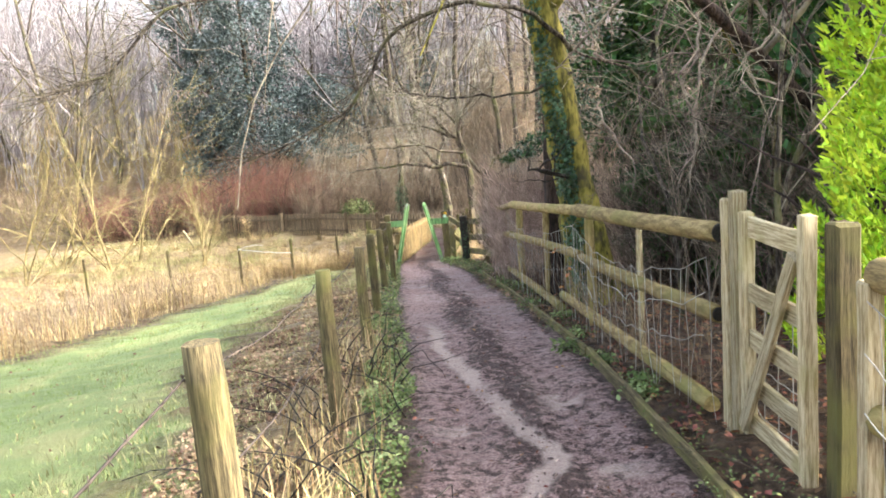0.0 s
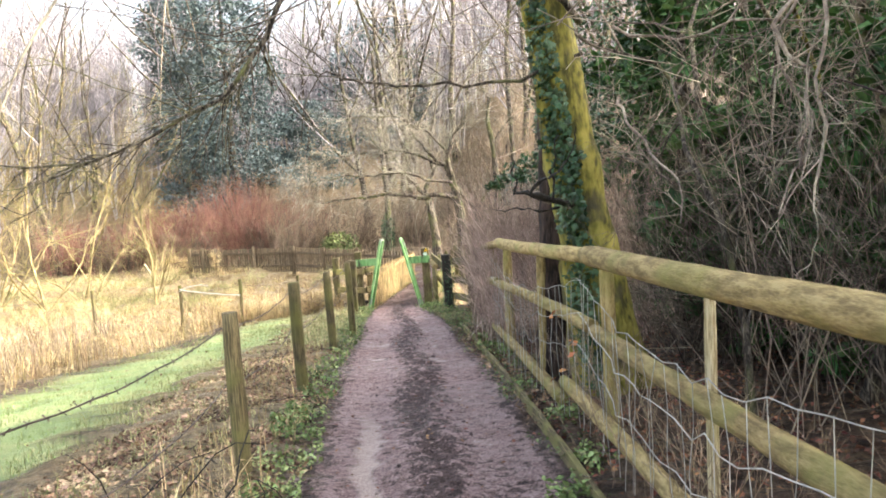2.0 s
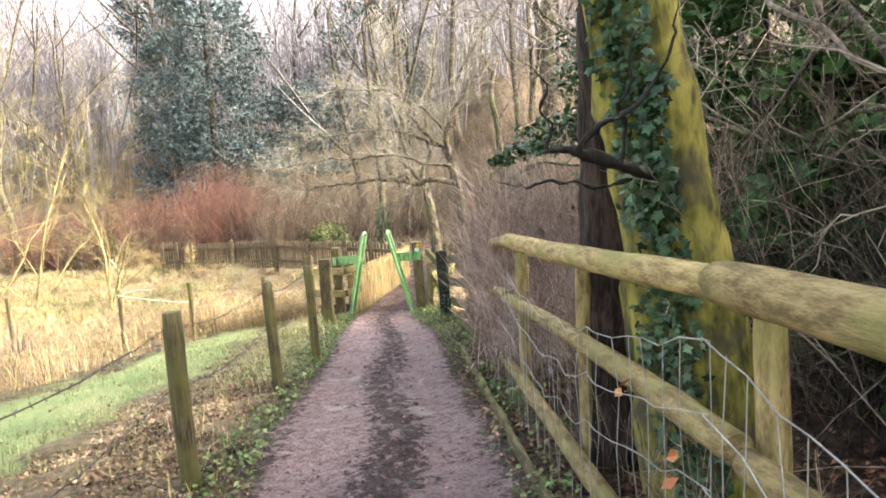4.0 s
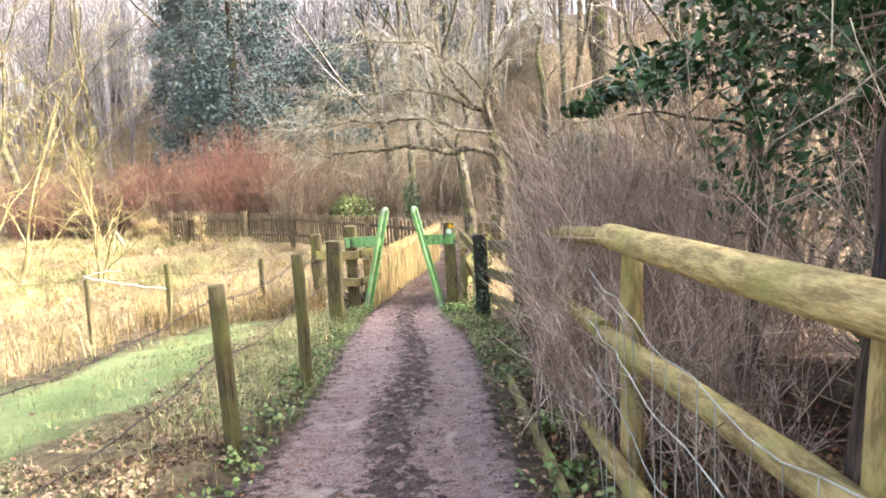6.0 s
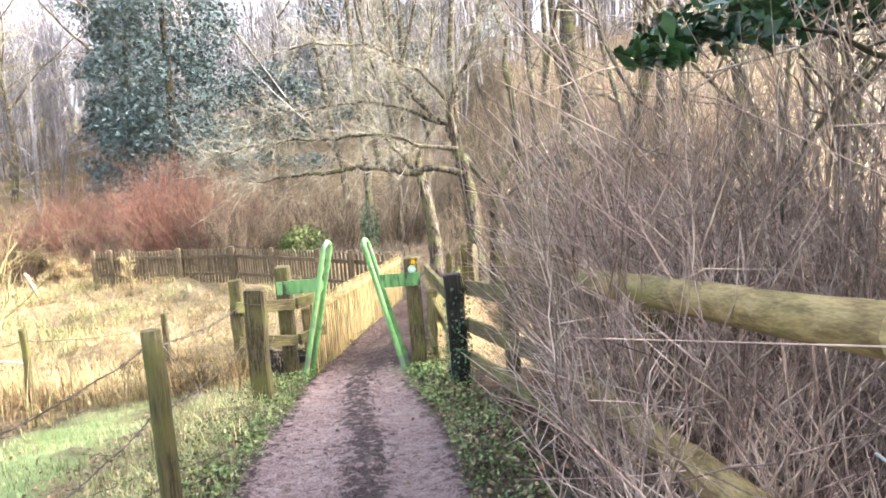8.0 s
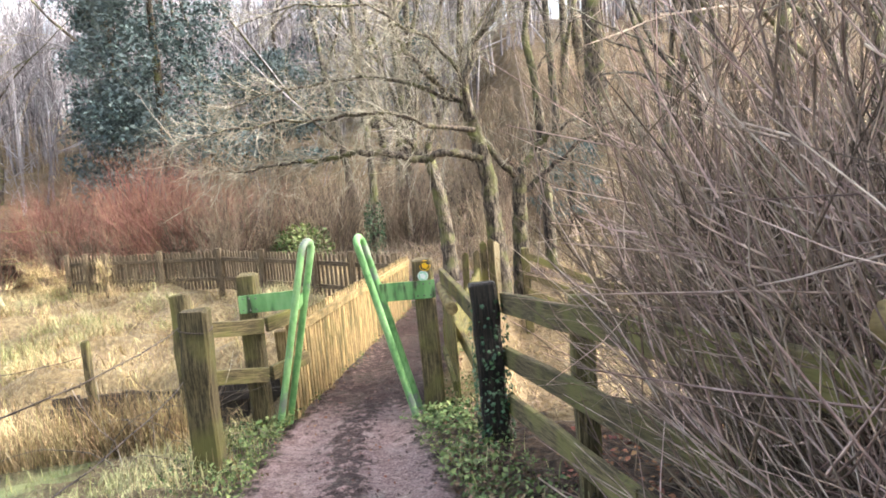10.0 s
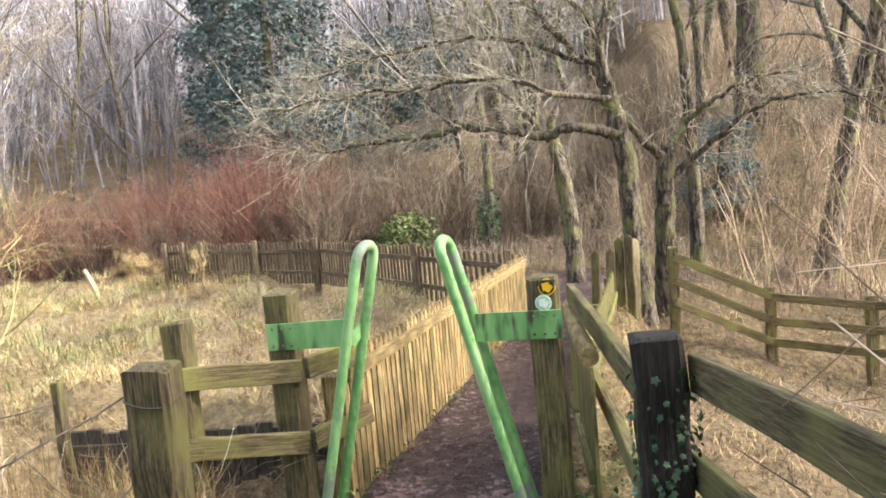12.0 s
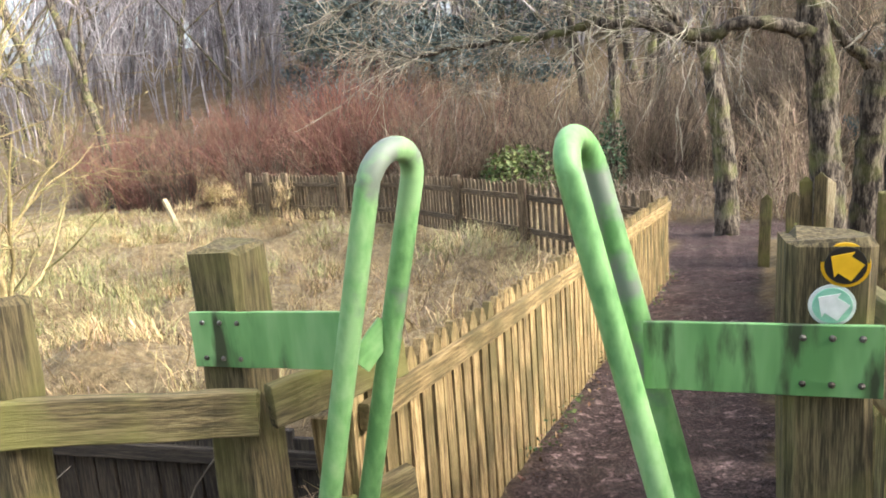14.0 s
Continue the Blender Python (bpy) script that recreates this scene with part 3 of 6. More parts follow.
def barbed_fence():
    spots = [(-0.72, 2.05, 1.0, 0.062), (-0.78, 4.6, 0.79, 0.055), (-0.84, 7.19, 0.59, 0.055), (-0.97, 9.78, 0.43, 0.06), (-1.08, 12.45, 0.21, 0.055), (-1.03, 14.27, 0.135, 0.055)]
    f = thing("barbed_wire_fence", (-0.9, 8, gz(-0.9, 8)), "weathered round fence posts carrying sagging barbed wire beside path", "fence")
    tops = []
    rng = random.Random(4)
    for x, y, z, r in spots:
        lean = rng.uniform(-0.03, 0.03)
        log("post", (x - lean, y, gz(x, y) - 0.25), (x, y, z), r, POST, f, taper=0.95, wobble=0.12, sides=12, rings=10)
        tops.append((x, y, z))
    tops = [(-0.6, -0.6, 1.12)] + tops + [(-1.45, 17.75, -0.2)]
    for drop, sag in ((0.10, 0.06), (0.46, 0.08)):
        for k, (a, b) in enumerate(zip(tops, tops[1:])):
            pts = sagging((a[0] - 0.06, a[1], a[2] - drop), (b[0] - 0.06, b[1], b[2] - drop), sag, 13, 0.006, k)
            w = wire("wire", pts, 0.004, BARBED, f)
            P, R = [], []
            for i in range(1, 26):
                c = Vector(pts[i // 2]).lerp(Vector(pts[min(12, (i + 1) // 2)]), 0.5)
                for s in (1, -1):
                    d = Vector((rng.uniform(-1, 1), rng.uniform(-0.3, 0.3), s * rng.uniform(0.5, 1))).normalized() * 0.016
                    P.append([c - d, c + d]), R.append([0.0022, 0.001])
            V, F = tubes(np.array([[tuple(q) for q in p] for p in P]), R, 3)
            b2 = mesh_object("barbs", V, F, BARBED, f)
            b2["kind"] = "stuff"
    return f


def stake_fence():
    f = thing("stake_fence", (-4.5, 18.1, gz(-4.5, 18.1)), "thin wooden stakes strung with loose white tape in straw", "fence")
    tops = [(-2.75, 18.9, -0.55), (-3.73, 17.8, -0.42), (-5.16, 18.3, -0.54), (-6.7, 17.6, -0.45), (-8.4, 16.9, -0.42), (-10.2, 16.2, -0.35)]
    for x, y, z in tops:
        beam("stake", (x, y, gz(x, y) - 0.2), (x, y, z), 0.06, 0.06, POST, f, wear=0.008)
    for k, (a, b) in enumerate(zip(tops, tops[1:])):
        wire("wire", sagging((a[0], a[1] - 0.04, a[2] - 0.12), (b[0], b[1] - 0.04, b[2] - 0.12), 0.05, 9, 0.01, k), 0.003, BARBED, f)
    wire("tape", sagging((-3.73, 17.74, -0.75), (-5.16, 18.24, -0.62), 0.02, 9, 0.012, 3), 0.011, TAPE, f, 4, "loose white tape")
    wire("tape", sagging((-5.16, 18.24, -0.66), (-4.5, 18.1, -0.55), -0.06, 7, 0.01, 9), 0.008, TAPE, f, 4, "loose white tape")
    return f


def log_fence():
    f = thing("log_fence", (1.4, 9, gz(1.4, 9)), "mossy round log rails with slack wire netting by path", "fence")
    line = ([-1.5, 2.7, 4.1, 5.2, 7.7, 9.6, 11.7, 13.8, 14.6], [1.75, 1.68, 1.60, 1.57, 1.47, 1.32, 1.165, 1.15, 1.12])
    X = lambda y: float(np.interp(y, *line))
    top = lambda y: float(np.interp(y, [-2, 2.7, 4.1, 5.2, 7.7, 9.6, 11.7, 13.8, 15.0], [1.16, 0.97, 0.90, 0.84, 0.74, 0.645, 0.52, 0.29, 0.16]))
    for a, b, r in ((4.14, 7.8, 0.07), (7.6, 11.75, 0.064), (11.6, 14.2, 0.056)):
        log("top_rail", (X(b), b, top(b)), (X(a), a, top(a)), r, LOG, f, rings=26, wobble=0.10, taper=0.86)
    log("end_grain", (X(4.14), 4.143, top(4.14)), (X(4.14), 4.128, top(4.14) + 0.001), 0.060, DARKWOOD, f, "dark weathered end grain", rings=1)
    log("end_grain", (X(4.14) - 0.02, 4.143, top(4.14) - 0.48), (X(4.14) - 0.02, 4.128, top(4.14) - 0.48), 0.048, DARKWOOD, f, "dark weathered end grain", rings=1)
    log("top_rail", (X(2.78) + 0.02, 2.78, 0.88), (X(-1.5), -1.5, 1.05), 0.075, LOG, f, rings=20, wobble=0.1)
    log("middle_rail", (1.68, 2.74, 0.30), (1.72, -1.4, 0.50), 0.07, LOG, f, rings=20, wobble=0.1)
    for a, b in ((4.14, 7.6), (7.65, 11.8), (11.75, 14.1)):
        log("middle_rail", (X(a) - 0.02, a, top(a) - 0.48), (X(b) - 0.02, b, top(b) - 0.50), 0.055, LOG, f, rings=22, wobble=0.12)
    for a, b in ((4.2, 8.4), (8.5, 12.2)):
        log("bottom_rail", (X(a) - 0.05, a, gz(X(a), a) + 0.10), (X(b) - 0.05, b, gz(X(b), b) + 0.26), 0.055, LOG, f, rings=20, wobble=0.12)
    for y, w in ((2.72, 0.10), (6.0, 0.05), (7.7, 0.09), (9.7, 0.09), (11.65, 0.10), (13.6, 0.09)):
        x = X(y) + 0.10
        log("post", (x, y, gz(x, y) - 0.3), (x, y, top(y) - 0.03), w * 0.6, PALE if w < 0.06 else LOG, f, sides=10, rings=8)
    # slack stock netting: two strands and drooping uprights
    rng = random.Random(8)
    for a, b, k in ((4.12, 7.7, 1), (7.7, 11.7, 2), (0.4, 2.7, 3)):
        n = 25
        up = []
        for i in range(n):
            y = a + (b - a) * i / (n - 1)
            bow = math.sin(math.pi * i / (n - 1))
            up.append((X(y) - 0.09 - 0.05 * bow + rng.uniform(-0.012, 0.012), y, top(y) - 0.16 - 0.20 * bow + rng.uniform(-0.03, 0.03)))
        wire("netting_strand", up, 0.0027, WIRE, f)
        for drop in (0.22, 0.45):
            wire("netting_strand", [(x - 0.015 + rng.uniform(-0.01, 0.01), y, max(z - drop, gz(x, y) + 0.04) + rng.uniform(-0.015, 0.015)) for x, y, z in up], 0.0028, WIRE, f)
        for i in range(0, n - 1):
            x, y, z = up[i]
            g0 = gz(x, y)
            sk = rng.uniform(-0.16, 0.16)
            wire("netting_upright", [(x + rng.uniform(-0.015, 0.015), y + sk * q, z + (g0 + 0.06 - z) * q) for q in (0, 0.25, 0.5, 0.75, 1)], 0.0021, WIRE, f, 4)
    return f


def edging():
    e = thing("path_edging", (1.15, 8, gz(1.15, 8)), "muddy timber edging boards pegged along path", "edging")
    ys = [0.2, 3.1, 6.3, 9.0, 11.6, 14.25]
    xs = [1.2, 1.21, 1.22, 1.09, 0.93, 0.755]
    for i in range(len(ys) - 1):
        a, b = (xs[i], ys[i]), (xs[i + 1], ys[i + 1])
        beam("board", (a[0], a[1] + 0.01, gz(*a) + 0.035), (b[0], b[1] - 0.01, gz(*b) + 0.045), 0.042, 0.10, POST, e, wear=0.006, rings=8)
    for i in range(1, len(ys)):
        x, y = xs[i] + 0.045, ys[i] - 0.15
        beam("peg", (x, y, gz(x, y) - 0.2), (x, y, gz(x, y) + 0.09), 0.04, 0.04, POST, e)
    return e


def field_gate():
    g0 = thing("garden_gate", (1.62, 3.5, gz(1.62, 3.5)), "closed weathered timber gate with diagonal brace and wire", "gate")
    x, ya, yb, zt, zb = 1.60, 3.80, 3.16, 1.03, -0.17
    beam("stile", (x, ya, zb), (x, ya, zt + 0.02), 0.07, 0.06, PALE, g0)
    beam("stile", (x, yb, zb), (x, yb, zt + 0.06), 0.07, 0.06, PALE, g0)
    for k, h in enumerate((0.95, 0.60, 0.35, 0.10, -0.12)):
        beam("bar", (x + 0.012, ya - 0.03, h + 0.02), (x + 0.012, yb + 0.03, h), 0.03, 0.10 if k else 0.11, PALE, g0, wear=0.003)
    beam("brace", (x - 0.035, ya - 0.01, -0.13), (x - 0.035, yb + 0.05, 0.90), 0.03, 0.075, PALE, g0, roll=0.0)
    for j in range(4):
        h = -0.05 + 0.13 * j
        wire("netting_strand", sagging((x + 0.04, ya, h), (x + 0.04, yb, h + 0.02), 0.02, 9, 0.012, j), 0.0025, WIRE, g0)
    for j in range(4):
        y = ya - 0.1 - 0.15 * j
        wire("netting_upright", sagging((x + 0.04, y, -0.18), (x + 0.04, y - 0.02, 0.58), 0.0, 6, 0.008, j), 0.0025, WIRE, g0)
    return g0


def gate_posts():
    for name, y, z, w, mat, label in (("gate_post", 4.06, 1.10, 0.085, PALE, "pale square gate post where log rails end"),
                                      ("gate_post", 3.95, 1.15, 0.08, PALE, "pale square gate post where latch closes"),
                                      ("gate_post", 3.05, 1.06, 0.11, POST, "dark square hanging post of timber gate")):
        gx0 = 1.62 if w < 0.1 else 1.70
        p = beam(name, (gx0, y, -0.5), (gx0, y, z), w, w, mat, None, wear=0.006)
        tagged(p, label, "post", "gate posts")
    p = beam("gate_post", (1.66, 2.78, -0.5), (1.66, 2.78, 0.86), 0.08, 0.07, PALE, None, wear=0.006)
    tagged(p, "pale slim post under end of log rail", "post", "gate posts")


def plank_fence():
    f = thing("plank_fence", (0.8, 16.5, gz(0.8, 16.5)), "three-rail plank fence of mossy grey boards", "fence")
    line = ([13.6, 15.8, 18.0], [1.37, 1.01, 0.64])
    X = lambda y: float(np.interp(y, *line))
    for zt, h in ((-0.33, 0.145), (-0.71, 0.14), (-1.05, 0.14)):
        beam("rail", (X(17.95) + 0.04, 17.95, zt - 0.02), (X(15.8) + 0.04, 15.8, zt + 0.21), 0.045, h, POST, f, wear=0.006)
        beam("rail", (X(15.8) + 0.045, 15.8, zt + 0.21), (X(13.6) + 0.045, 13.6, zt + 0.43), 0.045, h, POST, f, wear=0.006)
    for y, z in ((16.64, -0.10), (14.4, 0.16)):
        x = X(y) + 0.13
        beam("post", (x, y, gz(x, y) - 0.3), (x, y, z), 0.12, 0.10, POST, f, wear=0.008)
    # the post's shaded front is put into its near-black wood colour
    p = thing("black_post", (0.60, 18.0, gz(0.6, 18)), "thick post with shade painted black, ivy climbing it", "post")
    beam("shaft", (0.59, 17.95, -1.7), (0.56, 17.93, -0.19), 0.19, 0.17, DARKWOOD, p, wear=0.010, rings=8)
    rng = np.random.default_rng(5)
    n = 700
    a, h = rng.uniform(0, 6.28, n), rng.beta(1.2, 1.8, n) * 1.1
    at = np.stack([0.58 + 0.13 * np.cos(a), 17.95 + 0.12 * np.sin(a), -1.4 + h], 1)
    V, F = lobed_leaves(at, rng.uniform(0.015, 0.04, n), rng, np.stack([np.cos(a), np.sin(a), 0.3 + 0 * a], 1))
    o = mesh_object("ivy", V, F, IVYLEAF, p, "dark climbing ivy")
    o["kind"] = "stuff"


def barrier():
    # left stub fence
    s = thing("stub_fence", (-1.5, 18.4, gz(-1.5, 18.4)), "mossy square posts with two short plank rails", "fence")
    beam("post", (-1.42, 17.78, -1.75), (-1.40, 17.75, -0.18), 0.19, 0.16, POST, s, wear=0.012, rings=8)
    beam("post", (-1.85, 18.72, -2.0), (-1.87, 18.75, -0.2), 0.14, 0.13, POST, s, wear=0.012, rings=8)
    for za, zb in ((-0.50, -0.565), (-0.89, -0.99)):
        beam("rail", (-1.86, 18.66, za), (-1.275, 19.0, zb), 0.045, 0.125, POST, s, wear=0.005)
        beam("rail", (-1.26, 19.03, zb), (-1.02, 19.42, zb + 0.03), 0.045, 0.125, POST, s, wear=0.005)
    wire("wire", [(-1.405 + 0.112 * math.cos(a), 17.76 + 0.112 * math.sin(a), -0.32 + 0.012 * math.sin(2 * a)) for a in np.linspace(0, 6.28, 15)], 0.005, BARBED, s)
    w = thing("ditch_wall", (-2.8, 20.75, -2.3), "dark timber boards lining ditch beside footbridge", "wall")
    rng = random.Random(11)
    for k in range(20):
        x = -1.17 - 0.152 * k
        beam("board", (x, 20.84 + 0.054 * (x + 1.15), -2.75), (x + rng.uniform(-0.008, 0.008), 20.84 + 0.054 * (x + 1.15), -1.50 + rng.uniform(-0.03, 0.02)), 0.144, 0.04, DITCHBOARD, w, wear=0.005)
    beam("rail", (-1.12, 20.80, -1.64), (-4.15, 20.64, -1.66), 0.04, 0.10, DITCHBOARD, w, wear=0.006, rings=10)
    for name, x, y, label in (("barrier_post", -1.40, 19.13, "square mossy post holding green barrier board"), ("barrier_post", 0.11, 19.13, "square mossy post with two waymark discs")):
        p = beam(name, (x, y, -2.0), (x, y, -0.13 if x < 0 else -0.125), 0.165 if x < 0 else 0.175, 0.17, POST, None, wear=0.010, rings=8)
        tagged(p, label, "post", "barrier posts")
    b = thing("squeeze_barrier", (-0.63, 19.03, -1.45), "green painted steel A-frame barrier across footpath", "barrier")
    L = ((-0.885, 0.115), (-1.245, -1.55))
    Rr = ((-0.41, 0.115), (-0.03, -1.55))
    for (xt, zt), (xb, zb) in (L, Rr):
        # one bent tube: up at the front, over in a half circle, down at the back
        across = Vector((0.052 if xt < -0.6 else 0.035, 0.16, 0.0))
        bend = across.length / 2
        front = Vector((xt, 18.97, zt - bend))
        foot = Vector((xb, 18.97, zb))
        for_pts = [tuple(foot.lerp(front, q)) for q in np.linspace(0, 1, 10)]
        up = (front - foot).normalized()
        for a in np.linspace(0.2, math.pi - 0.2, 11):
            for_pts.append(tuple(front + across * (0.5 - 0.5 * math.cos(a)) + up * bend * math.sin(a)))
        for_pts += [tuple((foot + across).lerp(front + across, q)) for q in np.linspace(1, 0, 10)]
        wire("handle", for_pts, 0.030, GREEN, b, 14, "bent green steel tube with worn paint")
    for xa, xb in ((-1.47, -0.99), (-0.27, 0.20)):
        bd = beam("board", (xa, 19.02, -0.375), (xb, 19.02, -0.375 + (0.01 if xa < -1 else 0.0)), 0.014, 0.155, GREENPLATE, b, wear=0.001, label="flat green steel plate")
        ends = ((xa + 0.04, 3),) if xa < -1 else ((xb - 0.04, 3),)
        for e, nb in ends:
            for i in range(nb):
                for dz in (0.05, -0.05):
                    bm = bmesh.new()
                    bmesh.ops.create_uvsphere(bm, u_segments=8, v_segments=5, radius=0.0075)
                    bx = e + (0.055 * i if xa < -1 else -0.055 * i)
                    part("bolt", bm, RUST, bd, "", Matrix.Translation((bx, 19.012, -0.375 + dz)))
    beam("lug", (-0.99, 19.05, -0.44), (-0.93, 19.12, -0.35), 0.012, 0.07, GREEN, b, wear=0.001)
    for x, z, r, label, mats in ((0.13, -0.177, 0.047, "yellow footpath waymark disc with arrow on post", (YELLOW, BLACK, YELLOW)), (0.107, -0.262, 0.045, "faded white and mint trail disc on post", (WHITE, MINT, WHITE))):
        d = thing("waymark_disc", (x, 19.04, z), label, "sign", "waymark discs")
        for i, (rr, mm, nm) in enumerate(((r, mats[0], "rim"), (r * 0.84, mats[1], "face"))):
            bm = bmesh.new()
            bmesh.ops.create_cone(bm, cap_ends=True, segments=32, radius1=rr, radius2=rr * 0.98, depth=0.004)
            part(nm, bm, mm, d, "", Matrix.Translation((x, 19.040 - 0.0035 * i, z)) @ Matrix.Rotation(math.pi / 2, 4, "X"))
        bm = bmesh.new()
        k = r * 0.8
        ang = radians(35)
        shape = [(-1.0, 0), (-0.1, 0.95), (-0.1, 0.62), (0.78, 0.62), (0.78, -0.62), (-0.1, -0.62), (-0.1, -0.95)]
        f1 = [bm.verts.new((px * k * 0.9, 0, pz * k * 0.9)) for px, pz in shape]
        fc = bm.faces.new(f1)
        ex = bmesh.ops.extrude_face_region(bm, geom=[fc])
        bmesh.ops.translate(bm, vec=(0, -0.0025, 0), verts=[v for v in ex["geom"] if isinstance(v, bmesh.types.BMVert)])
        part("arrow", bm, mats[2], d, "", Matrix.Translation((x, 19.0344, z)) @ Matrix.Rotation(ang, 4, "Y"))


def pickets(name, a, b, n, height, mat, label, ground_at, rail_h, posts, front=-1, width=0.07, deep=0.02, sink=0.0, post_off=-0.07, post_up=-0.12):
    """A run of pointed pickets from a to b with two rails on the face and posts behind."""
    f = thing(name, (*a, ground_at(*a)), label, "fence", "picket fences")
    d = Vector((b[0] - a[0], b[1] - a[1], 0)).normalized()
    side = Vector((d.y, -d.x, 0)) * front
    rng = random.Random(n)
    bm = bmesh.new()
    w = width / 2
    prof = [(-w, 0), (w, 0), (w, height - 0.05), (w * 0.25, height), (-w * 0.25, height), (-w, height - 0.05)]
    lo = [bm.verts.new((x, -deep / 2, z)) for x, z in prof]
    hi = [bm.verts.new((x, deep / 2, z)) for x, z in prof]
    bm.faces.new(lo), bm.faces.new(hi[::-1])
    for i in range(6):
        bm.faces.new((lo[i], hi[i], hi[(i + 1) % 6], lo[(i + 1) % 6]))
    bmesh.ops.recalc_face_normals(bm, faces=bm.faces)
    me = bpy.data.meshes.new("picket")
    bm.to_mesh(me), bm.free()
    me.materials.append(mat)
    rot = Matrix((d, Vector((-d.y, d.x, 0)), Vector((0, 0, 1)))).transposed().to_4x4()
    for i in range(n):
        t = i / (n - 1)
        x, y = a[0] + (b[0] - a[0]) * t, a[1] + (b[1] - a[1]) * t
        z = ground_at(x, y) + rng.uniform(-0.012, 0.012) - sink
        attach("picket", me, f, "", Matrix.Translation((x, y, z)) @ rot @ Matrix.Rotation(rng.uniform(-0.015, 0.015), 4, "Y"))
    off = side * (deep / 2 + 0.02)
    for h in rail_h:
        m = 3
        for k in range(m):
            p = [a[0] + (b[0] - a[0]) * q for q in (k / m, (k + 1) / m)], [a[1] + (b[1] - a[1]) * q for q in (k / m, (k + 1) / m)]
            beam("rail", (p[0][0] + off.x, p[1][0] + off.y, ground_at(p[0][0], p[1][0]) + h), (p[0][1] + off.x, p[1][1] + off.y, ground_at(p[0][1], p[1][1]) + h), 0.035, 0.085, mat, f, wear=0.003)
    for i in range(posts):
        t = i / max(1, posts - 1)
        x, y = a[0] + (b[0] - a[0]) * t + side.x * post_off, a[1] + (b[1] - a[1]) * t + side.y * post_off
        beam("post", (x, y, ground_at(x, y) - 0.4), (x, y, ground_at(x, y) + height + post_up), 0.11, 0.10, mat, f, wear=0.005)
    return f


def deck(x, y):
    return float(path_level(y))


def bridge():
    pickets("bridge_parapet", (-1.125, 19.25), (-0.40, 25.25), 68, 0.90, PICKET, "sunlit ochre picket parapet along muddy footbridge", deck, (0.77,), 3, front=1, width=0.069, sink=0.02, deep=0.032)
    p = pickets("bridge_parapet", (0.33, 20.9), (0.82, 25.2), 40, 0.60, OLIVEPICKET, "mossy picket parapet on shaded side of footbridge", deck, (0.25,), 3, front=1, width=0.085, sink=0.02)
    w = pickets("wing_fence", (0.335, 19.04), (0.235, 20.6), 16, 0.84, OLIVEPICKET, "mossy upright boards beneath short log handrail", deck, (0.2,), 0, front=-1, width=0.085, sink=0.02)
    log("handrail", (0.33, 19.0, -0.56), (0.22, 20.65, -0.60), 0.055, LOG, w, rings=16)
    beam("side_rail", (0.52, 18.0, -0.45), (0.25, 20.4, -0.46), 0.05, 0.14, POST, w, wear=0.006)
    beam("side_rail", (0.52, 18.1, -0.90), (0.31, 20.4, -0.92), 0.05, 0.12, POST, w, wear=0.006)
    # loose pale stakes where the parapet ends
    rng = random.Random(3)
    for x, y, z in ((0.80, 25.2, -0.75), (0.93, 25.35, -0.62), (1.05, 25.3, -0.58), (1.16, 25.5, -0.66), (0.62, 25.9, -0.85)):
        s = beam("stake", (x + rng.uniform(-0.05, 0.05), y, -2.2), (x, y, z), 0.115, 0.05, POST if x < 1.1 else PALE, None, wear=0.008, point=0.05, roll=rng.uniform(-0.4, 0.4))
        tagged(s, "pale split stake standing beside footbridge end", "stake", "stakes at bridge end")


def far_fences():
    g2 = lambda x, y: -1.68 + 0.03 * (-x - 2) * 0.2
    for a, b, n in (((-0.55, 25.6), (-2.3, 27.4), 18), ((-2.3, 27.4), (-5.0, 29.9), 34), ((-5.0, 29.9), (-8.2, 31.0), 34), ((-8.2, 31.0), (-9.4, 31.5), 12)):
        pickets("far_picket_fence", a, b, n, 0.92, OLDPICKET, "grey weathered picket fence across straw meadow", g2, (0.72, 0.25), 3, front=-1, width=0.075, post_off=0.1, post_up=0.06)
    r = thing("field_rail_fence", (2.6, 25, gz(2.6, 25)), "grey three-rail post fence in dry brush", "fence")
    posts = [(1.64, 25.4, -0.80), (2.9, 25.5, -1.45), (4.1, 25.3, -1.6), (5.4, 25.0, -1.6)]
    for x, y, z in posts:
        beam("post", (x, y, gz(x, y) - 0.3), (x, y, z), 0.14, 0.12, POST, r, wear=0.01)
    for a, b in zip(posts, posts[1:]):
        for dz in (0.12, 0.45, 0.75):
            beam("rail", (a[0], a[1] - 0.06, a[2] - dz), (b[0], b[1] - 0.06, b[2] - dz), 0.05, 0.11, POST, r, wear=0.006)
    s = beam("leaning_stake", (-10.2, 29.9, -1.8), (-10.7, 30.1, -1.05), 0.10, 0.08, PALE, None, wear=0.01)
    tagged(s, "pale stake leaning in straw", "stake")


barbed_fence(), stake_fence(), log_fence(), edging(), field_gate(), gate_posts(), plank_fence(), barrier(), bridge(), far_fences()


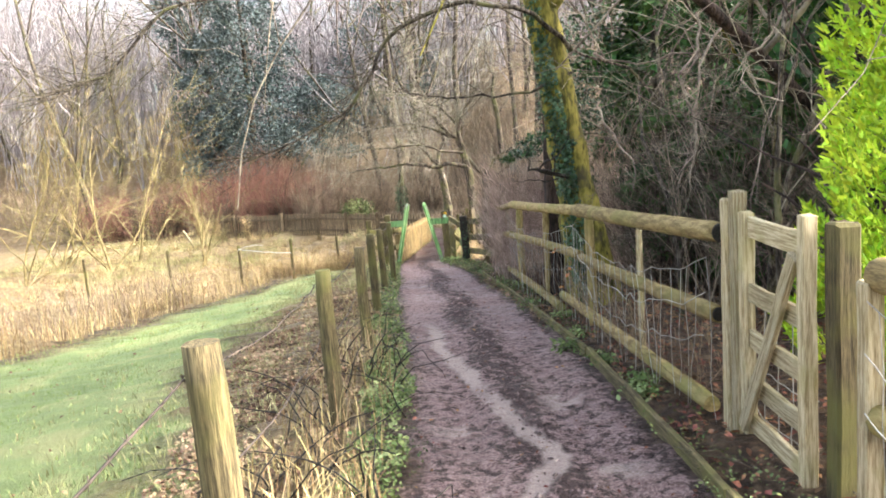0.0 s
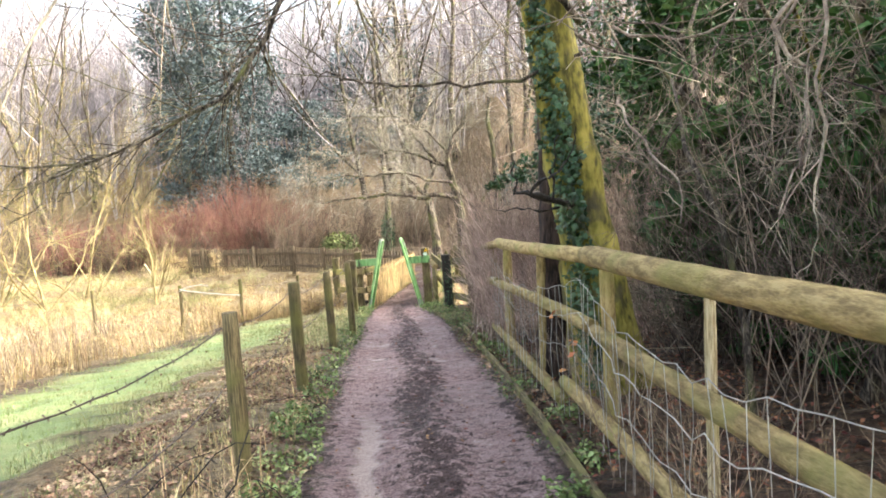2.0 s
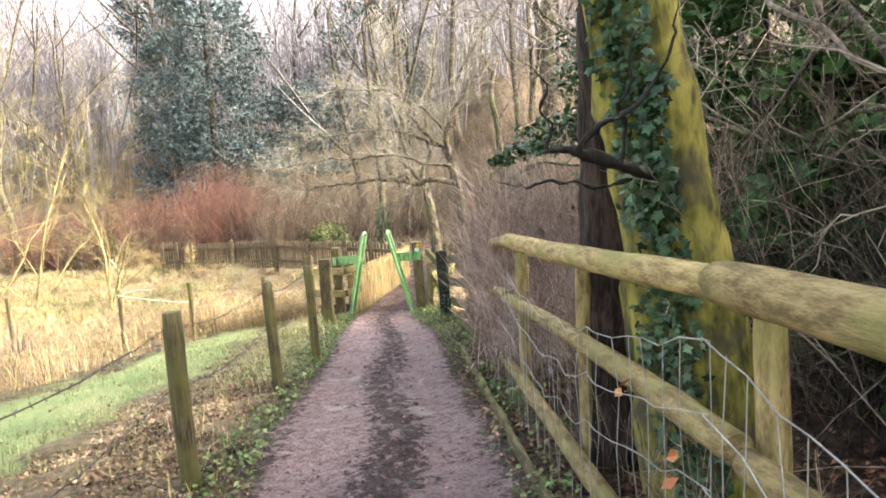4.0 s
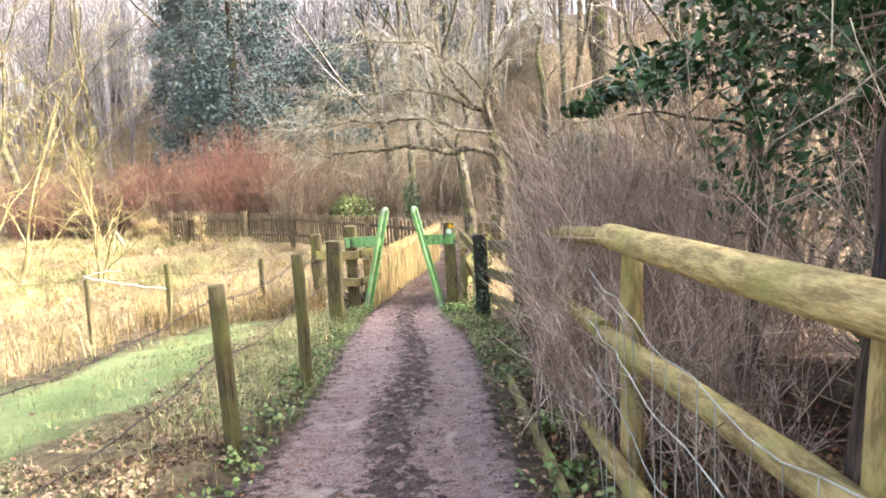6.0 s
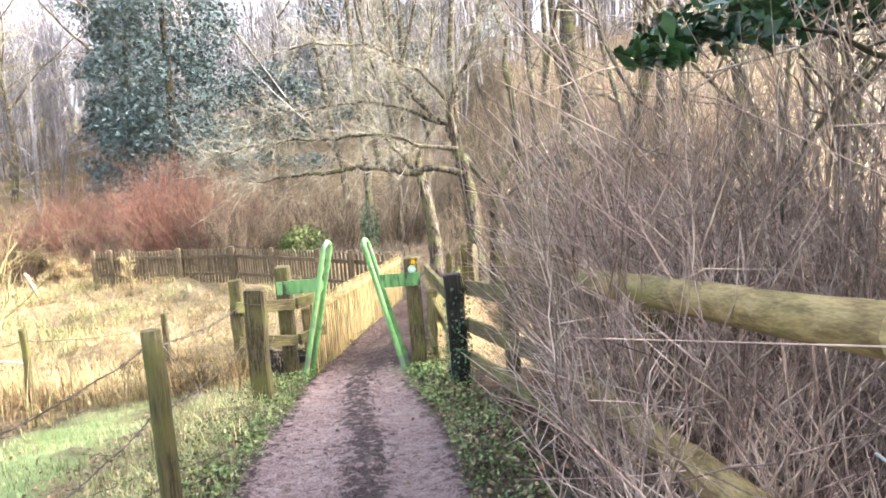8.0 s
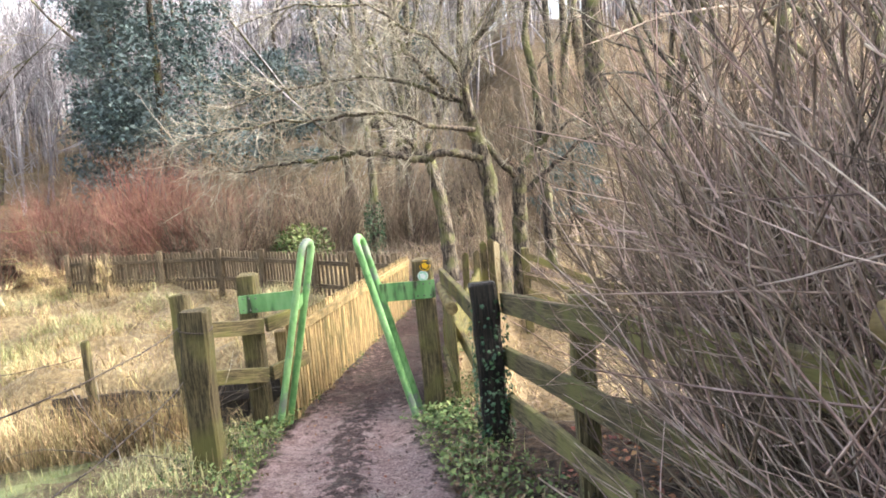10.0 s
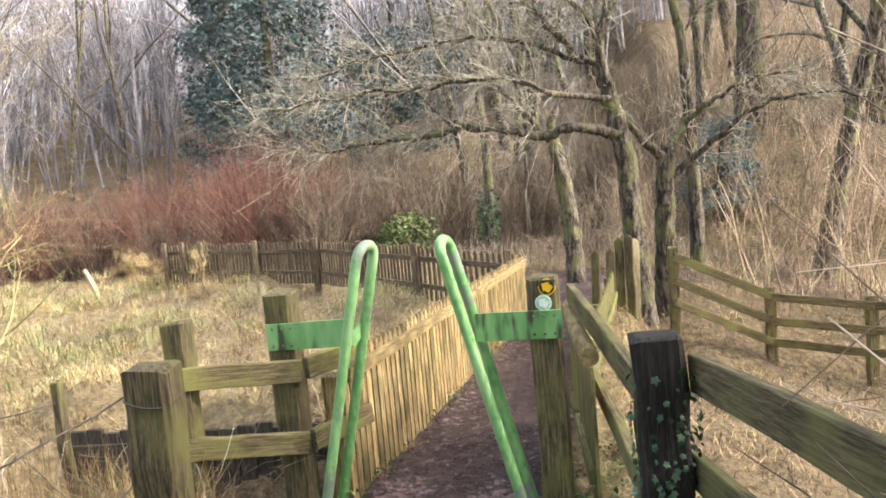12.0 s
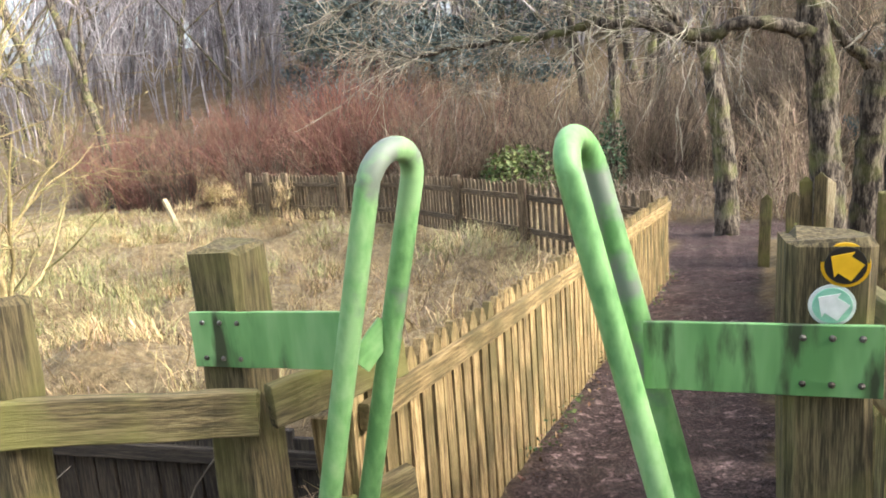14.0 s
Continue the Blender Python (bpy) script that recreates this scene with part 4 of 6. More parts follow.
# ---- trees and shrubs ----
def grow(rng, p, d, r, length, level, depth, out, spread=0.8, droop=0.0, kids=5, wander=0.18, n=7, first=0.25, shrink=0.62):
    """Collects branches of n points each, with their radii, level by level."""
    pts, rad = [np.array(p, float)], [r]
    d = np.array(d, float)
    d /= np.linalg.norm(d)
    for i in range(1, n):
        d = d + rng.normal(0, wander, 3) + np.array([0, 0, -droop])
        d /= np.linalg.norm(d)
        pts.append(pts[-1] + d * length / (n - 1))
        rad.append(r * (1 - 0.72 * i / (n - 1)))
    if level > 0 and any(-1.3 < q[0] < 1.45 and -3 < q[1] < 22 and q[2] < path_level(q[1]) + 2.5 for q in pts):
        return
    out.append((level, pts, rad))
    if level >= depth:
        return
    for k in range(kids):
        t = first + (1 - first) * (k + rng.uniform(0.1, 0.9)) / kids
        i = min(n - 2, int(t * (n - 1)))
        q = pts[i] + (pts[i + 1] - pts[i]) * (t * (n - 1) - i)
        ax = pts[i + 1] - pts[i]
        ax = ax / np.linalg.norm(ax)
        side = np.cross(ax, rng.normal(0, 1, 3))
        side /= np.linalg.norm(side) + 1e-9
        nd = ax * math.cos(spread) + side * math.sin(spread) + np.array([0, 0, 0.12])
        rr = rad[i] * rng.uniform(0.45, 0.68)
        grow(rng, q, nd, rr, length * rng.uniform(0.8, 1.2) * shrink, level + 1, depth, out, spread, droop * 1.2, kids if level < 1 else max(3, kids - 1), wander, n, 0.15, shrink)


def tree(name, base, height, r, seed, label, lean=(0, 0), depth=3, kids=6, spread=0.85, droop=0.0, bark=None, twig=None, first=0.35, wander=0.12, limbs=(), group="", sides=(12, 7, 4, 3), category="tree", shrink=0.62, min_r=0.003):
    rng = np.random.default_rng(seed)
    out = []
    grow(rng, base, (lean[0], lean[1], 1.0), r, height, 0, depth, out, spread, droop, kids, wander, 7, first, shrink)
    for start, to, rr, ln in limbs:
        grow(rng, start, np.array(to, float), rr, ln, 1, depth, out, 0.75, droop, kids, 0.22, 7, 0.12, shrink)
    t = thing(name, tuple(base), label, category, group)
    bufs = []
    for L in range(depth + 1):
        sel = [(p, q) for l, p, q in out if l == L]
        if not sel:
            continue
        P, R = np.array([p for p, _ in sel]), np.maximum(np.array([q for _, q in sel]), min_r)
        if L == 0:
            R[:, 0] *= 1.35
            if sides[0] > 8:
                P = smooth_line(P[0], 9)[None]
                R = np.interp(np.linspace(0, 1, P.shape[1]), np.linspace(0, 1, R.shape[1]), R[0])[None]
                V, F = tubes(P, R, 22)
                mesh_object("trunk", craggy(V, r * 0.16), F, bark or BARK, t, smooth=True)
            else:
                mesh_object("trunk", *tubes(P, R, sides[0]), bark or BARK, t, smooth=True)
        elif L == 1:
            for k in range(len(sel)):
                mesh_object("limb", *tubes(P[k:k + 1], R[k:k + 1], sides[1]), bark or BARK, t, smooth=True)
        else:
            bufs.append(tubes(P, R, sides[min(L, 3)]))
    if bufs:
        o = mesh_object("crown", *merged(*bufs), twig or TWIG, t, smooth=True)
        o["kind"] = "stuff"
    return t


def stems(name, centres, n, height, rng, mat, label, category, fan=0.35, r=0.006, twigs=5, droop=0.0, kind="", seg=6, lean=(0, 0), wander=0.05):
    """A shrub of many thin stems fanning up from its root, each with side twigs."""
    m = n
    c = np.asarray(centres, float)
    root = c[rng.integers(0, len(c), m)]
    root = root + np.stack([rng.normal(0, 0.16, m), rng.normal(0, 0.16, m), np.zeros(m)], 1)
    a = rng.uniform(0, 2 * np.pi, m)
    f = np.abs(rng.normal(0, fan, m))
    h = height * rng.uniform(0.55, 1.08, m)
    d = np.stack([np.cos(a) * f + lean[0], np.sin(a) * f + lean[1], np.ones(m)], 1)
    d /= np.linalg.norm(d, axis=1, keepdims=True)
    P = [root]
    for i in range(1, seg):
        d = d + rng.normal(0, wander, (m, 3)) + np.array([0, 0, -droop])
        d /= np.linalg.norm(d, axis=1, keepdims=True)
        P.append(P[-1] + d * (h / (seg - 1))[:, None])
    P = np.stack(P, 1)
    free = ~np.any((P[:, :, 0] < np.where(P[:, :, 1] > 14.5, 0.52, 0.72)) & (P[:, :, 1] > 0) & (P[:, :, 1] < 21), axis=1) | (c[0][1] > 25)
    P = P[free]
    m = len(P)
    R = r * rng.uniform(0.6, 1.4, m)[:, None] * np.linspace(1, 0.3, seg)[None]
    bufs = [tubes(P, R, 3)]
    if twigs:
        k = m * twigs
        who = np.repeat(np.arange(m), twigs)
        t = rng.uniform(0.25, 0.97, k) * (seg - 1)
        i = np.minimum(seg - 2, t.astype(int))
        q = P[who, i] + (P[who, i + 1] - P[who, i]) * (t - i)[:, None]
        ax = P[who, i + 1] - P[who, i]
        ax /= np.linalg.norm(ax, axis=1, keepdims=True)
        nd = ax + rng.normal(0, 0.5, (k, 3))
        nd /= np.linalg.norm(nd, axis=1, keepdims=True)
        ln = height * rng.uniform(0.08, 0.28, k)[:, None]
        e1 = q + nd * ln * 0.5
        nd2 = nd + rng.normal(0, 0.18, (k, 3)) + np.array([0, 0, 0.1])
        TP = np.stack([q, e1, e1 + nd2 * ln * 0.5], 1)
        TP = TP[~np.any((TP[:, :, 0] < 0.5) & (TP[:, :, 1] > 0) & (TP[:, :, 1] < 21), axis=1) | (c[0][1] > 25)]
        k = len(TP)
        bufs.append(tubes(TP, np.repeat((r * 0.45 * rng.uniform(0.7, 1.3, k))[:, None], 3, 1) * np.array([1, 0.8, 0.4]), 3))
    if not kind:
        t = thing(name, tuple(c.mean(0)), label, category)
        for nm, buf in zip(("stem_thicket", "crown"), bufs):
            mesh_object(nm, *buf, mat, t)["kind"] = "stuff"
        return t
    V, F = merged(*bufs)
    ob = mesh_object(name, V, F, mat)
    return tagged(ob, label, category, kind=kind)


def foliage(name, parent, at, size, mat, rng, flat=0.8, long=2.0, label="", fold=0.15, normal=None):
    V, F = leaves(at, size, rng, flat, fold, long, normal)
    o = mesh_object(name, V, F, mat, parent, label)
    o["kind"] = "stuff"
    return o


def blob_points(rng, n, c, rad, shell=0.5):
    d = rng.normal(0, 1, (n, 3))
    d /= np.linalg.norm(d, axis=1, keepdims=True)
    return np.array(c) + d * np.array(rad) * rng.uniform(shell, 1, (n, 1)) ** 0.6


def bough(parent, pts, r0, r1, twigs, reach, seed, mat, twig_mat, start=0.25, sag=0.0, fine=3, spread=0.5):
    """A limb along pts under a tree, with twigs and side twigs of up to reach metres."""
    br = np.random.default_rng(seed)
    P = smooth_line(pts, 3)
    n = len(P)
    P[1:-1] += br.normal(0, 0.016, (n - 2, 3))
    V, F = tubes(P[None], np.linspace(r0, r1, n)[None], 8)
    mesh_object("limb", craggy(V, r0 * 0.3, 9.0), F, mat, parent, smooth=True)
    T, TR = [], []
    for i in range(twigs):
        q = br.uniform(start * (n - 1), n - 1.02)
        s = P[int(q)] + (P[int(q) + 1] - P[int(q)]) * (q - int(q))
        ax = P[int(q) + 1] - P[int(q)]
        d = ax / np.linalg.norm(ax) * 0.8 + br.normal(0, spread, 3)
        tw, ln = [s], reach * br.uniform(0.35, 1.0)
        for _ in range(6):
            d = d / np.linalg.norm(d) + br.normal(0, 0.17, 3) + np.array([0, 0, -sag])
            tw.append(tw[-1] + d / np.linalg.norm(d) * ln / 6)
        T.append(tw), TR.append(np.linspace(r1 * 1.1, r1 * 0.3, 7))
        for _ in range(fine):
            jn = br.integers(1, 6)
            d2 = d / np.linalg.norm(d) + br.normal(0, 0.6, 3)
            d2 /= np.linalg.norm(d2)
            T.append([tw[jn] + d2 * ln * 0.085 * m + br.normal(0, 0.008, 3) for m in range(7)]), TR.append(np.linspace(r1 * 0.6, r1 * 0.22, 7))
    o = mesh_object("spray", *tubes(np.array(T), np.array(TR), 3), twig_mat, parent)
    o["kind"] = "stuff"


# ivy-clad tree beside the log fence
rng = np.random.default_rng(21)
ivy_tree = tree("ivy_tree", (1.93, 9.14, gz(1.8, 9.1) - 0.1), 9.5, 0.27, 5, "tall mossy tree clad in ivy behind log fence", lean=(-0.11, 0.02), bark=MOSSBARK, first=0.32, wander=0.025, kids=6,
                limbs=[((1.80, 9.05, 3.9), (-0.75, -0.15, 0.05), 0.05, 4.2), ((1.80, 9.05, 3.3), (-0.7, -0.5, 0.1), 0.03, 3.0), ((1.9, 9.1, 3.6), (0.8, -0.4, 0.2), 0.045, 4.0), ((1.8, 9.0, 4.6), (-0.8, -0.75, 0.1), 0.05, 4.5)], droop=0.05)
n = 9000
h = rng.uniform(0.0, 6.0, n)
a = math.radians(240) + np.clip(rng.normal(0, 0.34, n), -0.75, 0.55) * np.interp(h, [0, 1.4, 2.6, 3.6], [0.75, 0.62, 0.85, 0.7]) - 0.16 * np.maximum(0, h - 1.4)
rr = 0.29 - 0.016 * h + rng.uniform(0, 0.10, n)
keep = (np.sin(h * 1.7 + a * 2) + rng.normal(0, 0.7, n)) > -0.9
keep &= rng.uniform(0, 1, n) < np.where(h < 2.4, 0.5, 0.36)
at = np.stack([1.91 - 0.11 * h + rr * np.cos(a), 9.12 + 0.02 * h + rr * np.sin(a), gz(1.8, 9.1) + h], 1)[keep]
o = mesh_object("ivy", *lobed_leaves(at, rng.uniform(0.03, 0.072, len(at)), rng, np.stack([np.cos(a), np.sin(a), 0.25 + 0 * a], 1)[keep], 0.8), IVYLEAF, ivy_tree, "dark glossy ivy")
o["kind"] = "stuff"
# boughs that arch over the path, with hanging twigs
for k, pts in enumerate(([(1.75, 9.05, 2.55), (1.25, 8.7, 2.95), (0.48, 8.1, 3.04), (-0.27, 7.8, 2.76), (-0.63, 7.75, 2.33), (-0.92, 7.7, 1.94), (-1.66, 7.7, 1.62), (-2.3, 7.7, 1.56)],
                         [(1.7, 9.0, 3.2), (0.6, 8.6, 3.5), (-0.5, 8.2, 3.5), (-1.6, 7.8, 3.2), (-2.6, 7.6, 3.1), (-3.1, 7.5, 2.55), (-3.5, 7.4, 2.4), (-3.9, 7.3, 2.3)],
                         [(1.75, 9.05, 2.3), (1.2, 8.9, 2.1), (0.75, 8.8, 2.05), (0.3, 8.75, 2.08), (0.0, 8.7, 2.1), (-0.2, 8.7, 2.15), (-0.35, 8.7, 2.2), (-0.45, 8.7, 2.22)])):
    bough(ivy_tree, pts, (0.032, 0.03, 0.016)[k], 0.0055, (85, 85, 12)[k], 1.0, 50 + k, BARK, BARK, 0.28, 0.02, 2)
# pale bare branches of the wood's edge
for k, pts in enumerate(([(2.9, 5.6, 2.6), (2.55, 5.5, 2.15), (2.3, 5.45, 1.95), (2.6, 5.4, 1.75), (2.9, 5.3, 1.62)], [(2.6, 6.2, 2.5), (2.25, 6.1, 2.1), (2.15, 6.0, 1.75), (2.1, 5.9, 1.4), (2.0, 5.8, 1.08)],
                         [(2.4, 6.6, 2.2), (2.2, 6.5, 1.95), (2.3, 6.4, 1.6), (2.2, 6.3, 1.3), (2.05, 6.2, 1.05)], [(2.0, 8.9, 1.9), (1.95, 8.5, 1.7), (2.0, 8.0, 1.4), (2.05, 7.6, 1.2), (1.95, 7.3, 0.95)],
                         [(2.0, 9.0, 2.5), (2.4, 8.6, 2.3), (2.9, 8.2, 2.35), (3.4, 7.8, 2.2), (3.9, 7.5, 2.3)], [(2.6, 7.2, 2.6), (2.5, 6.9, 2.2), (2.3, 6.7, 1.9), (2.35, 6.5, 1.5), (2.2, 6.3, 1.2)])):
    bough(ivy_tree, pts, 0.013, 0.004, 16, 0.6, 80 + k, TWIG, TWIG, 0.1, 0.05, 3, 0.7)
# the black dead limb that reaches over the rail
lr = np.random.default_rng(9)
P = np.array([[(1.66, 9.0, 1.02), (1.48, 8.72, 1.07), (1.34, 8.52, 1.11), (1.20, 8.47, 1.16), (1.10, 8.45, 1.18), (1.04, 8.44, 1.17)], [(1.17, 8.46, 1.16), (1.25, 8.4, 1.26), (1.32, 8.36, 1.28), (1.42, 8.35, 1.36), (1.5, 8.3, 1.5), (1.52, 8.25, 1.65)],
              [(1.36, 8.52, 1.12), (1.38, 8.48, 1.24), (1.34, 8.42, 1.33), (1.38, 8.38, 1.42), (1.36, 8.33, 1.52), (1.42, 8.3, 1.62)],
              [(1.06, 8.44, 1.18), (1.08, 8.42, 1.27), (1.03, 8.40, 1.33), (1.06, 8.37, 1.42), (1.0, 8.35, 1.5), (1.02, 8.3, 1.58)],
              [(1.45, 8.7, 1.04), (1.30, 8.6, 1.02), (1.18, 8.5, 1.04), (1.05, 8.45, 1.06), (0.95, 8.4, 1.05), (0.85, 8.36, 1.07)]])
bufs = []
for p, (ra, rb) in zip(P, ((0.030, 0.016), (0.014, 0.004), (0.011, 0.003), (0.008, 0.002), (0.009, 0.0025))):
    c = smooth_line(p, 5)
    w = np.linspace(ra, rb, len(c)) * (1 + 0.06 * lr.normal(0, 1, len(c)).clip(-1, 1))
    w[-3:] *= np.array([0.75, 0.45, 0.08])
    bufs.append(tubes(c[None], w[None], 9))
V, F = merged(*bufs)
mesh_object("dead_limb", craggy(V, 0.016, 18.0), F, DARKWOOD, ivy_tree, "broken black dead limb", smooth=True)
red_trunk = tree("pine_tree", (1.55, 9.80, gz(1.7, 9.7) - 0.1), 9.0, 0.17, 33, "dark red-brown trunk standing close behind log fence", bark=REDBARK, first=0.55, wander=0.03, kids=5)

# holly behind the fence, one spray hanging over the rail
holly = tree("holly_tree", (2.9, 14.3, gz(2.9, 14.3) - 0.1), 4.4, 0.06, 40, "dark green glossy holly behind log fence", bark=BARK, first=0.25, kids=6, depth=2, limbs=[((2.8, 14.2, 1.3), (-1.0, -0.45, 0.0), 0.015, 1.7), ((2.85, 14.2, 0.6), (-0.75, -1.4, 0.7), 0.02, 2.3), ((2.85, 14.2, 1.0), (-0.7, -1.5, 0.9), 0.018, 2.4)])
pts = np.concatenate([blob_points(rng, 1500, (2.9, 14.2, 2.3), (0.95, 0.9, 0.75), 0.2), blob_points(rng, 420, (2.1, 13.9, 1.5), (0.55, 0.4, 0.22), 0.1), blob_points(rng, 1300, (3.3, 14.4, 3.3), (1.0, 1.0, 0.8), 0.3),
                      blob_points(rng, 1000, (2.35, 12.5, 1.75), (0.55, 0.5, 0.85), 0.2), blob_points(rng, 420, (2.4, 12.9, 0.8), (0.5, 0.45, 0.5), 0.2), blob_points(rng, 70, (1.5, 12.4, 1.35), (0.22, 0.2, 0.16), 0.1), blob_points(rng, 200, (1.65, 13.6, 1.3), (0.4, 0.3, 0.10), 0.1), blob_points(rng, 70, (1.32, 13.45, 1.2), (0.16, 0.12, 0.06), 0.1)])
foliage("leaves", holly, pts, rng.uniform(0.03, 0.075, len(pts)), HOLLY, rng, 0.9, 1.7)

# brown thicket leaning over the fence
for k, (y, x, hgt, cnt) in enumerate(((12.3, 1.28, 1.25, 70), (12.9, 1.22, 1.5, 110), (13.6, 1.25, 1.8, 120), (14.3, 1.45, 2.2, 120), (15.0, 1.7, 2.2, 95), (13.2, 2.1, 2.5, 100), (14.4, 2.5, 2.6, 95), (15.8, 2.3, 2.4, 90), (16.8, 2.5, 2.3, 85), (12.6, 3.2, 2.8, 85), (17.6, 3.3, 2.3, 80), (11.6, 1.75, 1.2, 50), (15.6, 3.8, 2.7, 90), (18.8, 4.2, 2.6, 85))):
    r2 = np.random.default_rng(60 + k)
    stems("thicket_bush", [(x, y, gz(x, y)), (x + 0.25, y + 0.3, gz(x, y)), (x - 0.1, y - 0.3, gz(x, y))], int(cnt * 1.0), hgt, r2, BUSHSTEM, "leafless brown thicket pressing against fence", "bush", 0.42, 0.0058, 10, lean=(-0.05 - 0.09 * x * (y > 13.3), -0.08), wander=0.15, kind="stuff")
# bushes that lean over the plank fence towards the path
for k, (x, y, hgt, cnt) in enumerate(((1.55, 14.9, 1.8, 110), (1.65, 15.5, 2.1, 110), (1.85, 16.1, 2.3, 105), (2.1, 16.7, 2.4, 95), (2.5, 17.4, 2.4, 85))):
    r2 = np.random.default_rng(1600 + k)
    stems("leaning_bush", [(x, y, gz(x, y)), (x + 0.3, y + 0.25, gz(x, y)), (x + 0.1, y - 0.3, gz(x, y))], cnt, hgt, r2, BROWNBRUSH, "leafless brown bush leaning over plank fence", "bush", 0.32, 0.0055, 9, lean=(-0.24, -0.10), wander=0.12, kind="stuff")

# bare brush and young trees of the wood beside the path
for k, (x, y, hgt, r0) in enumerate(((2.6, 5.2, 4.5, 0.03), (3.0, 6.6, 5.0, 0.04), (2.5, 7.6, 4.5, 0.03), (3.6, 8.2, 6.0, 0.05), (4.6, 6.4, 6.0, 0.06), (3.4, 10.4, 6.0, 0.05), (5.2, 9.6, 8.0, 0.09), (4.4, 12.4, 7.5, 0.08), (6.5, 12.5, 9.0, 0.12), (5.5, 15.5, 8.0, 0.1), (7.5, 8.5, 9.0, 0.12), (8.5, 15.5, 10.0, 0.14), (3.0, 4.2, 4.0, 0.03))):
    tree("bare_tree" if r0 > 0.055 else "bare_shrub", (x, y, gz(x, y) - 0.1), hgt, r0, 100 + k, "leafless tangled brush in shaded wood", depth=3, kids=6, first=0.08 if r0 < 0.055 else 0.25, spread=0.9, wander=0.2, bark=BARK, category="tree" if r0 > 0.055 else "shrub", group="wood beside path", sides=(7, 5, 3, 3), min_r=0.0035)

for k, (x, y, hgt, r0) in enumerate(((6.2, 20.6, 7.5, 0.10), (7.6, 24.3, 8.5, 0.13), (9.2, 19.4, 9.0, 0.14), (8.2, 27.5, 9.0, 0.14), (11.0, 22.6, 10.0, 0.16), (5.2, 30.5, 11.0, 0.22), (7.0, 22.4, 7.0, 0.09), (9.5, 25.6, 9.0, 0.12))):
    tree("bank_tree", (x, y, gz(x, y) - 0.1), hgt, r0, 180 + k, "leafless tree on brushy bank beyond rail fence", depth=3, kids=6, first=0.22, spread=0.8, wander=0.14, group="trees on bank", sides=(8, 5, 3, 3), min_r=0.006)

# dark yews that shade the wood beside the path
for k, (x, y, hgt, wd) in enumerate(((5.6, 4.8, 6.0, 1.7), (6.2, 8.2, 6.5, 1.9), (6.6, 11.5, 6.0, 1.9), (5.0, 11.0, 3.0, 1.3), (4.6, 8.9, 2.4, 1.2), (7.6, 14.6, 5.5, 1.8), (4.0, 13.2, 5.5, 1.3), (5.5, 14.6, 6.5, 1.8), (7.6, 17.2, 7.0, 2.2), (9.6, 12.5, 7.5, 2.2), (8.9, 8.8, 7.0, 2.0), (3.8, 10.7, 2.6, 1.0), (8.2, 5.2, 6.5, 1.9))):
    r2 = np.random.default_rng(750 + k)
    t = thing("yew_tree", (x, y, gz(x, y)), "dense dark green yew shading wood beside path", "tree", "yews")
    mesh_object("trunk", *tubes(np.array([[(x, y, gz(x, y) - 0.2), (x, y, gz(x, y) + hgt * 0.5), (x, y, gz(x, y) + hgt * 0.95)]]), np.array([[0.18, 0.10, 0.02]]), 8), BARK, t, smooth=True)
    cl = []
    for i in range(52):
        q, a0 = r2.uniform(0.08, 1), r2.uniform(0, 6.28)
        rad = wd * math.sqrt(max(0.05, 1 - (q - 0.35) ** 2 / 0.48)) * r2.uniform(0.35, 1)
        cl.append(blob_points(r2, 90, (x + rad * math.cos(a0), y + rad * math.sin(a0), gz(x, y) + hgt * q), (wd * 0.3, wd * 0.3, hgt * 0.06), 0.2))
    cl = np.concatenate(cl)
    foliage("foliage", t, cl, r2.uniform(0.06, 0.15, len(cl)), CONIFER, r2, 0.8, 2.0)

# dark tangled brush under the yews
for k, (x, y, hgt) in enumerate(((3.9, 5.6, 2.4), (3.7, 6.8, 2.6), (3.5, 8.2, 2.8), (4.1, 8.9, 3.0), (3.3, 9.8, 2.2), (4.2, 10.2, 3.2), (3.3, 11.0, 2.4), (4.8, 7.6, 3.2))):
    r2 = np.random.default_rng(1700 + k)
    cs = [(x + r2.normal(0, 0.35), y + r2.normal(0, 0.35), gz(x, y)) for _ in range(6)]
    stems("shaded_brush", cs, 85, hgt, r2, DARKBRUSH, "dark tangled leafless brush in shade of wood", "shrub", 0.55, 0.006, 7, wander=0.2, kind="stuff", seg=5)

# evergreen and bright conifer by the gate
dark = tree("dark_conifer", (4.1, 6.9, gz(4.1, 6.9) - 0.1), 7.5, 0.14, 130, "tall dark green conifer behind gate", bark=REDBARK, first=0.1, kids=7, depth=2, spread=1.2)
pts = np.concatenate([blob_points(rng, 900, (4.1 + rng.normal(0, 0.5), 6.9 + rng.normal(0, 0.5), 1.4 + 0.55 * i), (1.25 - 0.07 * i, 1.25 - 0.07 * i, 0.45), 0.35) for i in range(10)])
foliage("foliage", dark, pts, rng.uniform(0.05, 0.13, len(pts)), CONIFER, rng, 0.9, 2.4)
lime = tree("bright_conifer", (2.63, 3.7, gz(2.6, 3.7) - 0.1), 2.3, 0.04, 131, "vivid lime green garden conifer beside gate", bark=REDBARK, first=0.1, kids=6, depth=1, spread=0.7)
bufs = []
